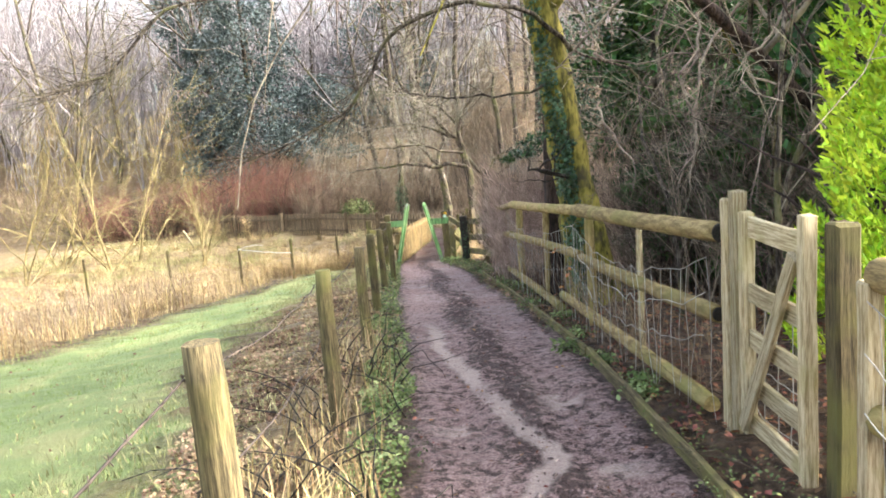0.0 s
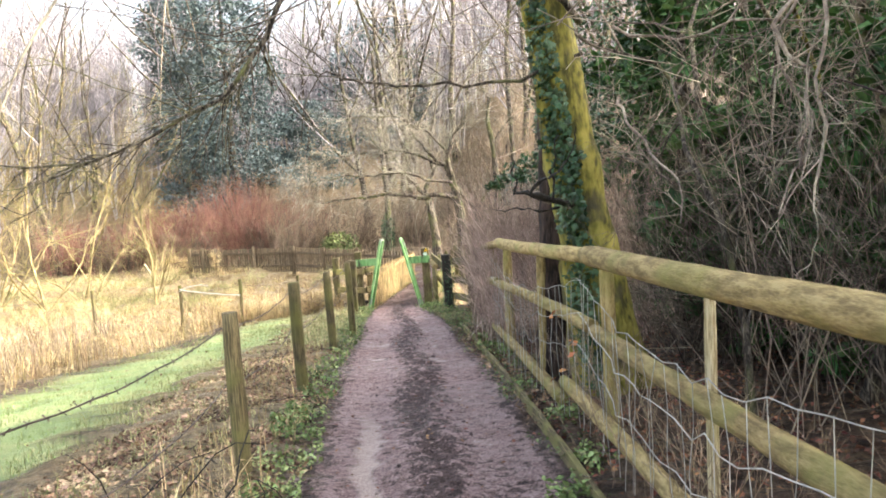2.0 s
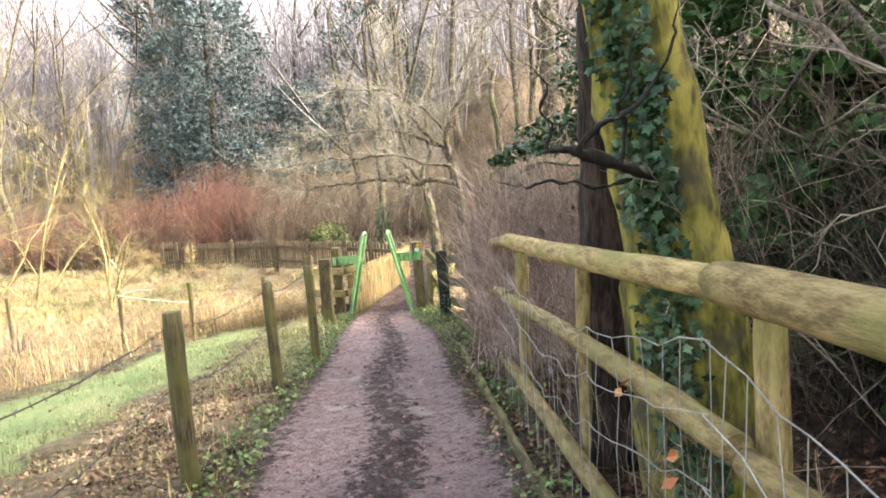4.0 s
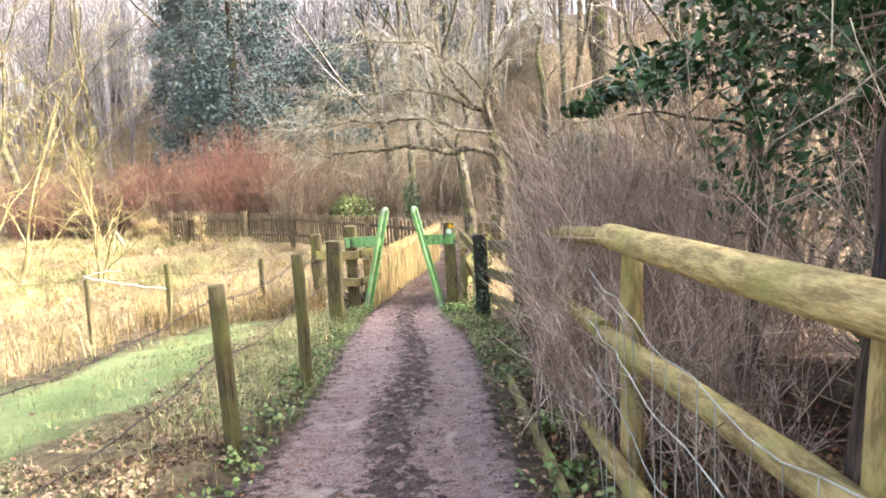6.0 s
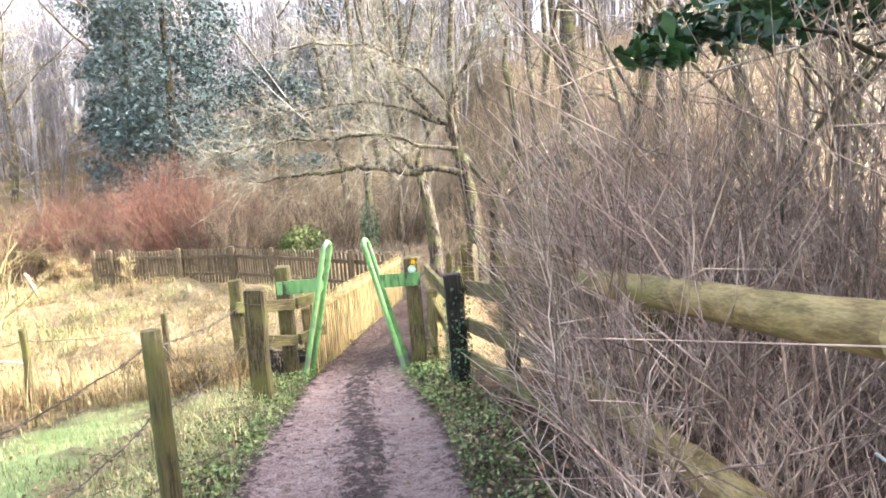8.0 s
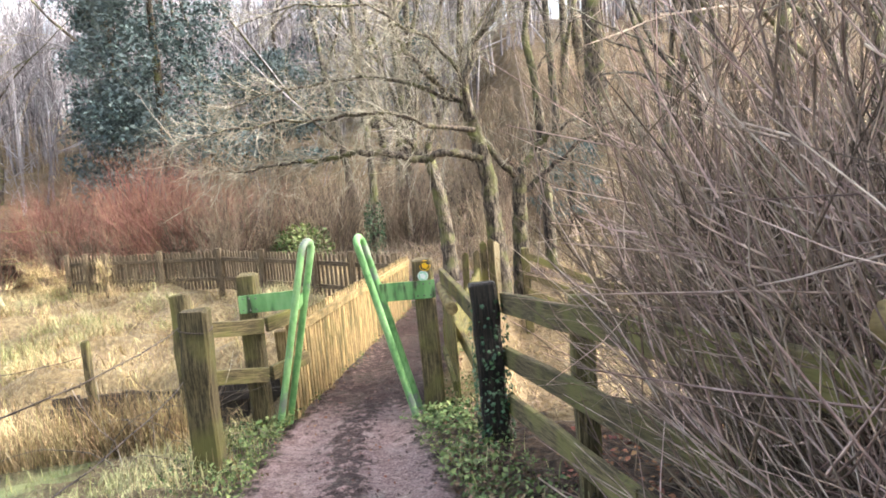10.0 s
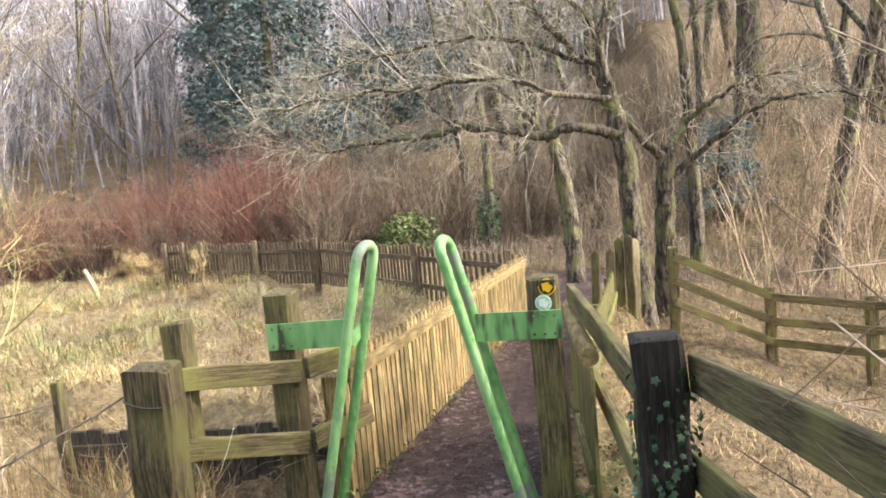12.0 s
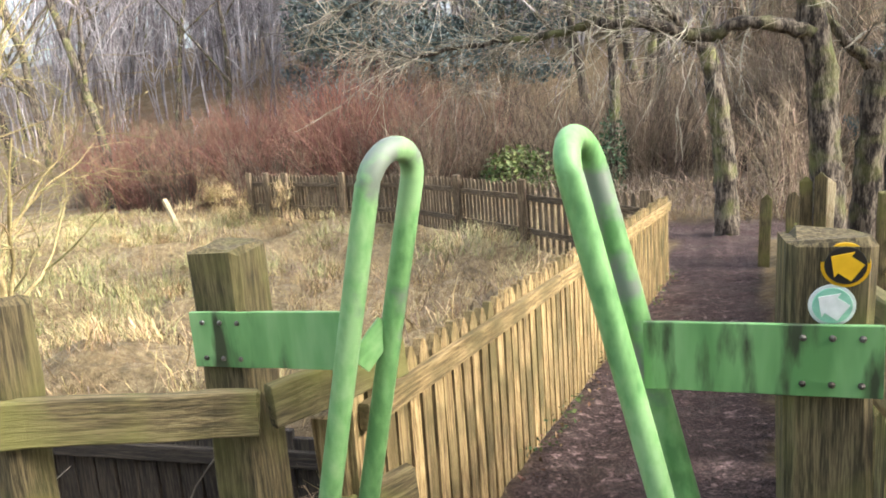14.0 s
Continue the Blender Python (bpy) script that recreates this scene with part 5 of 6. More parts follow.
for i in range(950):
    hh = rng.uniform(0.0, 1.0)
    a0 = rng.uniform(0, 6.28)
    rad = 0.66 * (1 - 0.5 * hh) * (0.8 + 0.3 * math.sin(5 * a0 + 9 * hh))
    c = np.array([2.63 + rad * math.cos(a0), 3.7 + rad * math.sin(a0), 0.05 + 2.35 * hh])
    m = 26
    t = rng.uniform(0, 1, m)
    dirv = np.array([math.cos(a0) * 0.55, math.sin(a0) * 0.55, 0.8])
    q = c + dirv * (t * 0.24)[:, None] + rng.normal(0, 0.022, (m, 3)) * (1.2 - t)[:, None]
    bufs.append((q, np.tile(dirv, (m, 1))))
q, dv = np.concatenate([b[0] for b in bufs]), np.concatenate([b[1] for b in bufs])
w = rng.uniform(0.008, 0.016, len(q))
ln = rng.uniform(0.03, 0.07, len(q))
nd = dv + rng.normal(0, 0.45, dv.shape)
nd /= np.linalg.norm(nd, axis=1, keepdims=True)
sd = np.cross(nd, rng.normal(0, 1, nd.shape))
sd /= np.linalg.norm(sd, axis=1, keepdims=True)
V = np.stack([q - sd * w[:, None], q + sd * w[:, None], q + nd * ln[:, None] + sd * w[:, None] * 0.3, q + nd * ln[:, None] - sd * w[:, None] * 0.3], 1).reshape(-1, 3)
o = mesh_object("foliage", V, np.arange(len(V)).reshape(-1, 4), LIME, lime)
o["kind"] = "stuff"

# ochre saplings in the straw
for k, (x, y, hgt) in enumerate(((-10.4, 22.6, 4.4), (-10.7, 25.3, 4.8), (-7.85, 23.7, 2.9), (-12.8, 22.0, 4.4), (-13.5, 25.5, 5.0))):
    rs = np.random.default_rng(160 + k)
    base = (x, y, gz(x, y) - 0.05)
    lim = [(base, (rs.normal(0, 0.45), rs.normal(0, 0.45), 1.0), 0.032, hgt * rs.uniform(0.6, 0.95)) for _ in range(3)]
    tree("ochre_sapling", base, hgt, 0.04, 160 + k, "multi-stemmed leafless sapling with ochre bark in straw", bark=OCHRESTEM, twig=OCHRESTEM, first=0.2, kids=5, spread=0.5, wander=0.13, limbs=lim, group="saplings in meadow", sides=(6, 5, 3, 3), min_r=0.0045)

# red-stemmed shrubs and brown brush behind the far fence
for k, (x, y, hgt, cnt, red) in enumerate(((-13.6, 34.5, 2.2, 200, 0), (-12.6, 34.2, 2.5, 200, 1), (-12.0, 34.0, 2.7, 240, 1), (-10.4, 34.2, 3.0, 280, 1), (-9.6, 33.4, 2.0, 200, 0), (-8.8, 34.0, 3.3, 300, 1), (-7.4, 34.2, 3.2, 280, 1), (-6.4, 33.4, 2.2, 200, 0), (-6.2, 34.6, 2.7, 200, 1), (-5.6, 34.0, 2.6, 200, 0), (-5.0, 34.2, 2.4, 260, 0), (-3.8, 35.0, 2.8, 260, 0), (-2.2, 36.0, 3.0, 240, 0), (-0.6, 37.0, 3.0, 240, 0), (1.6, 37.0, 3.0, 240, 0), (-15.5, 35.0, 2.6, 240, 1), (-9.6, 36.0, 3.8, 300, 1), (-17.5, 36.0, 3.0, 240, 0))):
    r2 = np.random.default_rng(200 + k)
    cs = [(x + a, y + b, gz(x + a, y + b)) for a, b in r2.normal(0, 1, (6, 2)) * np.array([0.8, 0.5])]
    stems("red_shrub" if red else "brown_shrub", cs, cnt, hgt, r2, REDSTEM if red else BROWNBRUSH, "dense red-stemmed leafless shrub behind fence" if red else "dense brown leafless brush at wood edge", "shrub", 0.5, 0.010, 5, wander=0.12, seg=4)

# evergreen bush at the wood's foot
low = thing("evergreen_bush", (-3.8, 33.5, gz(-3.8, 33.5)), "small bright evergreen bush at edge of wood", "bush")
pts = blob_points(rng, 1300, (-3.8, 33.5, gz(-3.8, 33.5) + 0.6), (0.95, 0.6, 0.7), 0.3)
foliage("foliage", low, pts, rng.uniform(0.05, 0.11, len(pts)), WEED, rng, 0.9, 1.4)

# trees beyond the footbridge
def shaped_tree(name, trunk, radii, label, boughs, seed, bark):
    t = thing(name, trunk[0], label, "tree")
    P = smooth_line(trunk, 9)
    V, F = tubes(P[None], np.interp(np.linspace(0, 1, len(P)), np.linspace(0, 1, len(radii)), radii)[None], 18)
    mesh_object("trunk", craggy(V, radii[0] * 0.2), F, bark, t, smooth=True)
    for k, (pts, r0, r1, tw, reach) in enumerate(boughs):
        jit = np.random.default_rng(seed + k)
        pts = np.array(pts, float)
        pts[1:] += jit.normal(0, 0.04, (len(pts) - 1, 3)) + np.array([0, 1, 0]) * jit.normal(0, 0.15, (len(pts) - 1, 1))
        fine_pts = []
        for a, b in zip(pts, pts[1:]):
            fine_pts += [a, (a + b) / 2 + jit.normal(0, 0.025, 3)]
        bough(t, np.array(fine_pts + [pts[-1]]), r0, r1 * 0.8, int(tw * 1.35), reach, seed + 40 + k, bark, PALETWIG, 0.15, 0.03, 6, 0.55)
    return t


shaped_tree("forked_tree", [(1.26, 26.0, -2.0), (1.24, 26.0, -1.18), (1.20, 26.0, -0.43), (1.13, 26.0, 0.5), (1.0, 26.0, 1.15), (0.94, 26.0, 1.43)], [0.22, 0.17, 0.15, 0.14, 0.13, 0.11], "leaning leafless tree with wide forked boughs",
            [([(1.05, 25.95, 0.80), (0.53, 25.8, 0.88), (-0.1, 25.7, 0.91), (-0.73, 25.6, 1.06), (-1.46, 25.5, 1.09), (-2.22, 25.5, 1.0), (-2.99, 25.4, 0.89), (-3.65, 25.4, 0.98)], 0.085, 0.010, 70, 1.3),
             ([(0.94, 26, 1.4), (0.71, 26, 1.9), (0.28, 26, 2.22), (-0.12, 26, 2.8), (-0.44, 26, 3.4), (-0.7, 26, 4.3), (-0.8, 26, 5.2)], 0.075, 0.010, 60, 1.3),
             ([(0.94, 26, 1.4), (0.86, 26, 2.07), (1.04, 26, 2.67), (1.44, 26, 3.15), (1.6, 26, 4.0), (1.9, 26, 5.0)], 0.09, 0.012, 60, 1.4),
             ([(0.97, 25.9, 1.3), (0.22, 25.6, 1.47), (-0.48, 25.5, 1.63), (-1.38, 25.4, 1.63), (-2.29, 25.3, 1.72), (-3.24, 25.2, 1.55), (-4.0, 25.1, 1.44)], 0.05, 0.009, 80, 1.2),
             ([(0.75, 26, 1.85), (0.0, 26.2, 2.18), (-0.83, 26.3, 2.36), (-1.97, 26.3, 2.39), (-2.75, 26.2, 2.29), (-3.57, 26.2, 2.0)], 0.045, 0.009, 80, 1.2),
             ([(0.9, 26, 2.2), (0.3, 25.6, 2.9), (-0.6, 25.2, 3.4), (-1.7, 24.9, 3.5), (-2.6, 24.8, 3.3)], 0.04, 0.008, 60, 1.2)], 1000, BARK)
shaped_tree("twin_stem_tree", [(1.66, 26.5, -2.2), (1.68, 26.45, -1.0), (1.72, 26.4, -0.2), (1.75, 26.4, 0.45)], [0.2, 0.15, 0.13, 0.13], "low-forking tree with two dark boughs",
            [([(1.75, 26.4, 0.42), (2.09, 26.4, 0.85), (2.39, 26.4, 1.12), (3.03, 26.4, 1.43), (3.8, 26.4, 1.5)], 0.075, 0.012, 26, 1.1),
             ([(1.75, 26.4, 0.42), (1.35, 26.4, 0.83), (0.99, 26.4, 1.33), (0.86, 26.4, 1.87), (0.9, 26.4, 2.8)], 0.075, 0.012, 16, 1.0),
             ([(1.70, 26.4, 0.1), (2.2, 26.3, 0.5), (2.9, 26.2, 0.95), (3.6, 26.1, 1.1), (4.4, 26.0, 1.0)], 0.06, 0.010, 26, 1.1)], 1100, BARK)
shaped_tree("leaning_tree", [(0.36, 28.6, -2.0), (0.34, 28.6, -1.2), (0.29, 28.6, -0.31), (0.18, 28.6, 0.47), (0.06, 28.6, 0.95)], [0.2, 0.16, 0.145, 0.135, 0.12], "patchy-barked leafless tree beside far path",
            [([(0.06, 28.6, 0.93), (-0.35, 28.6, 1.38), (-0.8, 28.6, 1.89), (-1.2, 28.5, 2.6), (-1.4, 28.5, 3.6)], 0.075, 0.011, 60, 1.2),
             ([(0.06, 28.6, 0.93), (0.3, 28.7, 1.8), (0.35, 28.7, 2.8), (0.6, 28.7, 3.9), (0.7, 28.7, 5.0)], 0.08, 0.012, 50, 1.3)], 1200, BARK)
shaped_tree("curving_tree", [(2.75, 30.0, -1.8), (2.72, 30.0, 0.5), (2.67, 30.0, 1.93), (2.61, 30.0, 2.77), (2.49, 30.0, 3.49), (2.6, 30.0, 4.3)], [0.15, 0.12, 0.10, 0.09, 0.08, 0.07], "thin curving dark tree on bank",
            [([(2.6, 30, 4.2), (2.3, 30, 5.0), (2.5, 30, 6.2)], 0.05, 0.012, 20, 1.2), ([(2.62, 30, 2.7), (3.1, 30, 3.3), (3.6, 30, 4.2)], 0.03, 0.010, 14, 1.0)], 1300, BARK)
slim = shaped_tree("ivy_stem_tree", [(-1.8, 34.0, -2.0), (-1.72, 34.0, -0.6), (-1.68, 34.0, 0.64), (-1.73, 34.0, 2.03), (-1.81, 34.0, 4.06), (-1.9, 34.0, 7.0)], [0.14, 0.12, 0.11, 0.10, 0.09, 0.07], "slender pale trunk with ivy at its foot",
                   [([(-1.81, 34, 4.0), (-1.2, 34, 5.0), (-0.9, 34, 6.5)], 0.05, 0.012, 24, 1.4), ([(-1.7, 34, 2.6), (-2.3, 34, 3.6), (-2.6, 34, 5.0)], 0.045, 0.012, 24, 1.4)], 1400, BARK)
pts = blob_points(rng, 900, (-1.75, 34.0, -0.9), (0.34, 0.34, 1.2), 0.3)
foliage("ivy", slim, pts, rng.uniform(0.04, 0.09, len(pts)), IVYLEAF, rng, 0.9, 1.2)

# the wood on the bank behind
rw = np.random.default_rng(300)
spots = []
while len(spots) < 56:
    x, y = rw.uniform(-34, 30), rw.uniform(35, 62)
    if x > 9 and rw.uniform() < 0.5:
        y = rw.uniform(24, 45)
    if -16.5 < x < -5 and y < 46 and rw.uniform() < 0.85:
        continue
    if all((x - a) ** 2 + (y - b) ** 2 > 3.0 for a, b in spots):
        spots.append((x, y))
for k, (x, y) in enumerate(spots):
    hgt, r0 = rw.uniform(10, 16), rw.uniform(0.10, 0.24)
    if -13.5 < x < -6 and y < 43:
        continue
    tree("wood_tree", (x, y, gz(x, y) - 0.2), hgt, r0, 400 + k, "tall leafless woodland tree on bank", depth=3 if y < 39 else 2, kids=6, first=0.15, spread=0.65, wander=0.09, bark=BARK, twig=HAZETWIG, group="woodland on bank", sides=(7, 4, 3, 3), min_r=0.009)
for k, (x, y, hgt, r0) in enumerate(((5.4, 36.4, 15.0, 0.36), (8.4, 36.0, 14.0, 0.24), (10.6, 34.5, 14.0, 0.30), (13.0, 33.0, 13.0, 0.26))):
    tree("crest_tree", (x, y, gz(x, y) - 0.2), hgt, r0, 460 + k, "thick dark trunk standing on crest of bank", depth=2, kids=6, first=0.4, spread=0.6, wander=0.035, bark=BARK, twig=HAZETWIG, group="trees on crest", min_r=0.008)
for k in range(24):
    x, y = 1.6 + 1.05 * (k % 12), 32.5 + (k * 37 % 11) * 0.6 - 0.35 * (k % 12) + 8.0 * (k // 12)
    r2 = np.random.default_rng(1800 + k)
    cs = [(x + a, y + b, gz(x + a, y + b)) for a, b in r2.normal(0, 0.9, (9, 2))]
    stems("bank_brush", cs, 100 if k < 12 else 65, r2.uniform(1.5, 2.6), r2, BRUSH, "brown leafless brush covering bank", "shrub", 0.55, 0.012, 4, wander=0.15, kind="stuff", seg=4)
for k in range(28):
    x, y = rw.uniform(-30, 26), rw.uniform(36, 50)
    if k % 3 == 0:
        x, y = rw.uniform(4.5, 16), rw.uniform(17, 36)
    r2 = np.random.default_rng(600 + k)
    cs = [(x + a, y + b, gz(x + a, y + b)) for a, b in r2.normal(0, 1, (7, 2)) * np.array([1.0, 0.8])]
    stems("understorey_brush", cs, 58, r2.uniform(2.2, 4.2), r2, BRUSH, "leafless understorey brush in wood", "shrub", 0.5, 0.012, 4, wander=0.13, kind="stuff", seg=4)

# the far wood on the crest
for k in range(10):
    r2 = np.random.default_rng(660 + k)
    cs = []
    for _ in range(40):
        x, y = -42 + 8.6 * k + r2.uniform(0, 9), r2.uniform(50, 78)
        cs.append((x, y, gz(x, y) - 0.3))
    stems("far_wood", cs, 150, r2.uniform(9, 13), r2, HAZETWIG, "leafless trees of far wood, greyed by painted haze", "wood", 0.10, 0.075, 11, kind="stuff", seg=4, wander=0.07)
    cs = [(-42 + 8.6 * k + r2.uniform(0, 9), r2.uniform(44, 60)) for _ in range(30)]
    stems("far_brush", [(x, y, gz(x, y) - 0.1) for x, y in cs], 95, 2.6, r2, BRUSH if k % 2 else HAZETWIG, "leafless brush under far wood", "brush", 0.6, 0.02, 3, kind="stuff", seg=4, wander=0.15)

for k in range(4):
    r2 = np.random.default_rng(1900 + k)
    cs = [(x, y, gz(x, y) - 0.3) for x, y in zip(r2.uniform(-36 + 6 * k, -28 + 6 * k, 30), r2.uniform(43, 56, 30))]
    stems("near_wood", cs, 70, r2.uniform(9, 12), r2, HAZETWIG, "leafless saplings crowding meadow edge, greyed by painted haze", "wood", 0.12, 0.05, 11, kind="stuff", seg=5, wander=0.07)

# dark evergreens rising over the meadow
for k, (x, y, hgt, wd) in enumerate(((-12.6, 43.0, 9.0, 1.9), (-9.9, 40.5, 14.0, 2.7), (-6.6, 44.5, 6.0, 2.4), (-15.5, 50, 12, 3.0), (-3.0, 52, 9, 3.5), (4.0, 33.5, 2.3, 1.1))):
    r2 = np.random.default_rng(700 + k)
    t = thing("evergreen_tree", (x, y, gz(x, y)), "broad dark evergreen tree in wood, blued by painted haze", "tree", "evergreens")
    V, F = tubes(np.array([[(x, y, gz(x, y) - 0.2), (x, y, gz(x, y) + hgt * 0.5), (x, y, gz(x, y) + hgt * 0.95)]]), np.array([[0.25, 0.15, 0.03]]), 8)
    mesh_object("trunk", V, F, BARK, t, smooth=True)
    clumps = []
    for i in range(120 if hgt > 10 else 66):
        q = r2.uniform(0.12, 1)
        a0 = r2.uniform(0, 6.28)
        rad = wd * math.sqrt(max(0.05, 1 - (q - 0.35) ** 2 / 0.48)) * r2.uniform(0.45, 1)
        clumps.append(blob_points(r2, 150, (x + rad * math.cos(a0), y + rad * math.sin(a0), gz(x, y) + hgt * q), (wd * 0.32, wd * 0.32, hgt * 0.06), 0.2))
    pts = np.concatenate(clumps)
    foliage("foliage", t, pts, r2.uniform(0.07, 0.16, len(pts)) * min(1.0, hgt / 7), HAZECONIFER, r2, 0.8, 1.8)


# ---- ground cover ----
def scatter(rng, n, x0, x1, y0, y1, keep):
    x, y = rng.uniform(x0, x1, n), rng.uniform(y0, y1, n)
    k = keep(x, y)
    x, y = x[k], y[k]
    return np.stack([x, y, ground_level(x, y) - 0.005], 1)


def stuff(name, V, F, mat, label, category):
    return tagged(mesh_object(name, V, F, mat), label, category, kind="stuff")


LE = lambda y: np.interp(y, *LEFT_EDGE)
RE = lambda y: np.interp(y, *RIGHT_EDGE)
rs = np.random.default_rng(900)
# straw meadow: near tufts, then the wide spread
b = scatter(rs, 88000, -16, -1.0, 8, 33, lambda x, y: (in_ditch(x, y) < 0.25) & ((x < lawn_edge(y) - 0.1 + 0.3 * wave(x, y, 2.0)) | (y > 19.4)) & (x < LE(y) - 0.15) & (rs.uniform(0, 1, len(x)) < 0.35 + 0.5 * (wave(x, y, 1.4) > -0.2)))
m = len(b)
V, F = blades(b, rs.uniform(0.15, 0.45, m), rs.uniform(0.0016, 0.0045, m), np.abs(rs.normal(1.25, 0.3, m)), rs, 0.3, 6.28 * wave(b[:, 0], b[:, 1], 0.5) + rs.normal(0, 1.0, m))
V[:, 2] += np.repeat(rs.uniform(0, 0.09, m), 6)
dull = np.repeat(wave(b[:, 0] + 1, b[:, 1], 1.3) + 0.6 * wave(b[:, 0], b[:, 1] + 2, 2.9) + rs.normal(0, 0.45, m) < -0.3, 6)


def pick(V, keep):
    """The blades whose vertices are kept, six vertices each."""
    W = V[keep]
    o = (np.arange(len(W) // 6) * 6)[:, None]
    return W, np.concatenate([o + np.array([[0, 1, 2, 3]]), o + np.array([[3, 2, 4, 5]])], 0)


stuff("dead_stalks", *pick(V, dull), DULLSTRAW, "brown dead stalks matted through meadow", "grass")
V, F = pick(V, ~dull)
stuff("straw_meadow", V, F, STRAW, "flattened dry straw-coloured meadow grass", "grass")
b = scatter(rs, 36000, -1.2, 9, 18.4, 36, lambda x, y: ((x > RE(y) + 0.35) & (y > 18.4) | (y > 30.0)) & ((x < 6) | (rs.uniform(0, 1, len(x)) < 0.3)))
m = len(b)
V, F = blades(b, rs.uniform(0.12, 0.4, m), rs.uniform(0.002, 0.005, m), np.abs(rs.normal(1.2, 0.35, m)), rs, 0.7)
dull = np.repeat((b[:, 0] > 0.9) & (rs.uniform(0, 1, m) < np.interp(b[:, 1], [20, 28], [0.75, 0.4])), 6)
W, G = [(V[q], np.concatenate([o + np.array([[0, 1, 2, 3]]), o + np.array([[3, 2, 4, 5]])], 0)) for q in (~dull, dull) for o in [(np.arange(q.sum() // 6) * 6)[:, None]]]
stuff("dry_grass", *W, STRAW, "dry tangled grass beyond footbridge", "grass")
stuff("brown_bank_grass", *G, DULLSTRAW, "dull brown stalks on bank beyond plank fence", "grass")
# tussocks that give the meadow its lumps
tc = scatter(rs, 900, -15, -1.3, 10, 33, lambda x, y: ((x < lawn_edge(y) - 0.3) | (y > 20.8)) & (x < LE(y) - 0.3))
tc = np.concatenate([tc, np.stack([rs.normal(-10.0, 0.5, 60), rs.normal(31.3, 0.35, 60), np.full(60, -1.75) + np.abs(rs.normal(0, 0.38, 60))], 1), np.stack([rs.normal(-8.25, 0.12, 14), rs.normal(30.85, 0.12, 14), np.full(14, -1.7) + rs.uniform(0, 0.8, 14)], 1)])
b = np.repeat(tc, 42, axis=0)
b[:, :2] += rs.normal(0, 0.07, (len(b), 2))
m = len(b)
V, F = blades(b, rs.uniform(0.15, 0.5, m), rs.uniform(0.0016, 0.0045, m), np.abs(rs.normal(1.0, 0.4, m)), rs, 1.0, np.repeat(rs.uniform(0, 6.28, len(tc)), 42) + rs.normal(0, 1.1, m))
stuff("straw_tussocks", V, F, STRAW, "drooping tussocks of dry meadow grass", "grass")
# green blades coming through at the meadow's far side
b = scatter(rs, 42000, -16, -2.2, 20.9, 33, lambda x, y: (wave(x + 2, y, 0.45) + 0.4 * wave(x, y, 1.7) > 0.3) | ((x < -6) & (wave(x, y, 1.1) > 0.45)))
m = len(b)
V, F = blades(b, rs.uniform(0.16, 0.40, m), rs.uniform(0.003, 0.007, m), np.abs(rs.normal(0.75, 0.3, m)), rs, 0.8)
stuff("meadow_grass", V, F, PALEGRASS, "green grass coming through straw", "grass")
# clods and stones on the churned path
b = scatter(rs, 13000, -1.2, 1.3, 0, 26, lambda x, y: (x > LE(y) + 0.05) & (x < RE(y) - 0.05) & ((y < 19.3) & (rs.uniform(0, 1, len(x)) < 0.07 + 0.93 * np.exp(-((x - (LE(y) + RE(y)) / 2) / 0.22) ** 2))))
m = len(b)
s = rs.gamma(2.0, 0.0032, m)[:, None] + 0.002
octa = np.array([[1, 0, 0], [0, 1, 0], [-1, 0, 0], [0, -1, 0], [0, 0, 0.75], [0, 0, -0.6]])
V = (b + np.array([0, 0, 0.004]))[:, None] + s[:, None] * (octa[None] + rs.normal(0, 0.22, (m, 6, 3)))
F = (np.arange(m) * 6)[:, None, None] + np.array([[0, 1, 4], [1, 2, 4], [2, 3, 4], [3, 0, 4], [1, 0, 5], [2, 1, 5], [3, 2, 5], [0, 3, 5]])[None]
stuff("mud_clods", V.reshape(-1, 3), F.reshape(-1, 3), MUDCLOD, "small clods and stones trodden into path", "mud")
# stray leaves and twigs on the path
b = scatter(rs, 900, -1.3, 1.4, 0, 20, lambda x, y: (x > LE(y)) & (x < RE(y)))
b[:, 2] += 0.02
V, F = leaves(b, rs.uniform(0.012, 0.03, len(b)), rs, 0.3, 0.2, 1.4)
stuff("stray_leaves", V, F, DEADLEAF, "stray dead leaves on muddy path", "leaves")
# reeds standing at the lawn's far edge
b = scatter(rs, 9000, -12, -2.5, 6, 19.5, lambda x, y: np.abs(x - lawn_edge(y) + 0.5 + 0.2 * wave(x, y, 2)) < 0.55)
m = len(b)
V, F = blades(b, rs.uniform(0.3, 0.75, m), rs.uniform(0.003, 0.007, m), np.abs(rs.normal(0.25, 0.2, m)), rs, 0.8)
stuff("reed_fringe", V, F, STRAW, "upright dry reeds fringing mown lawn", "grass")
b = scatter(rs, 9000, -15, -6.0, 6, 19, lambda x, y: (x < lawn_edge(y) - 0.2) & (x > lawn_edge(y) - 3.2) & (wave(x, y, 0.9) + 0.5 * wave(x, y, 2.3) > -0.1))
m = len(b)
V, F = blades(b, rs.uniform(0.35, 0.9, m), rs.uniform(0.003, 0.006, m), np.abs(rs.normal(0.3, 0.25, m)), rs, 0.7)
stuff("reed_bed", V, F, DULLSTRAW, "standing brown reeds beyond lawn", "grass")
b = scatter(rs, 15000, -9, -0.9, 0.5, 18, lambda x, y: (x > lawn_edge(y)) & (x < LE(y) - 0.6) & (wave(x, y, 1.9) + 0.7 * wave(x + 4, y, 4.1) > 0.35))
m = len(b)
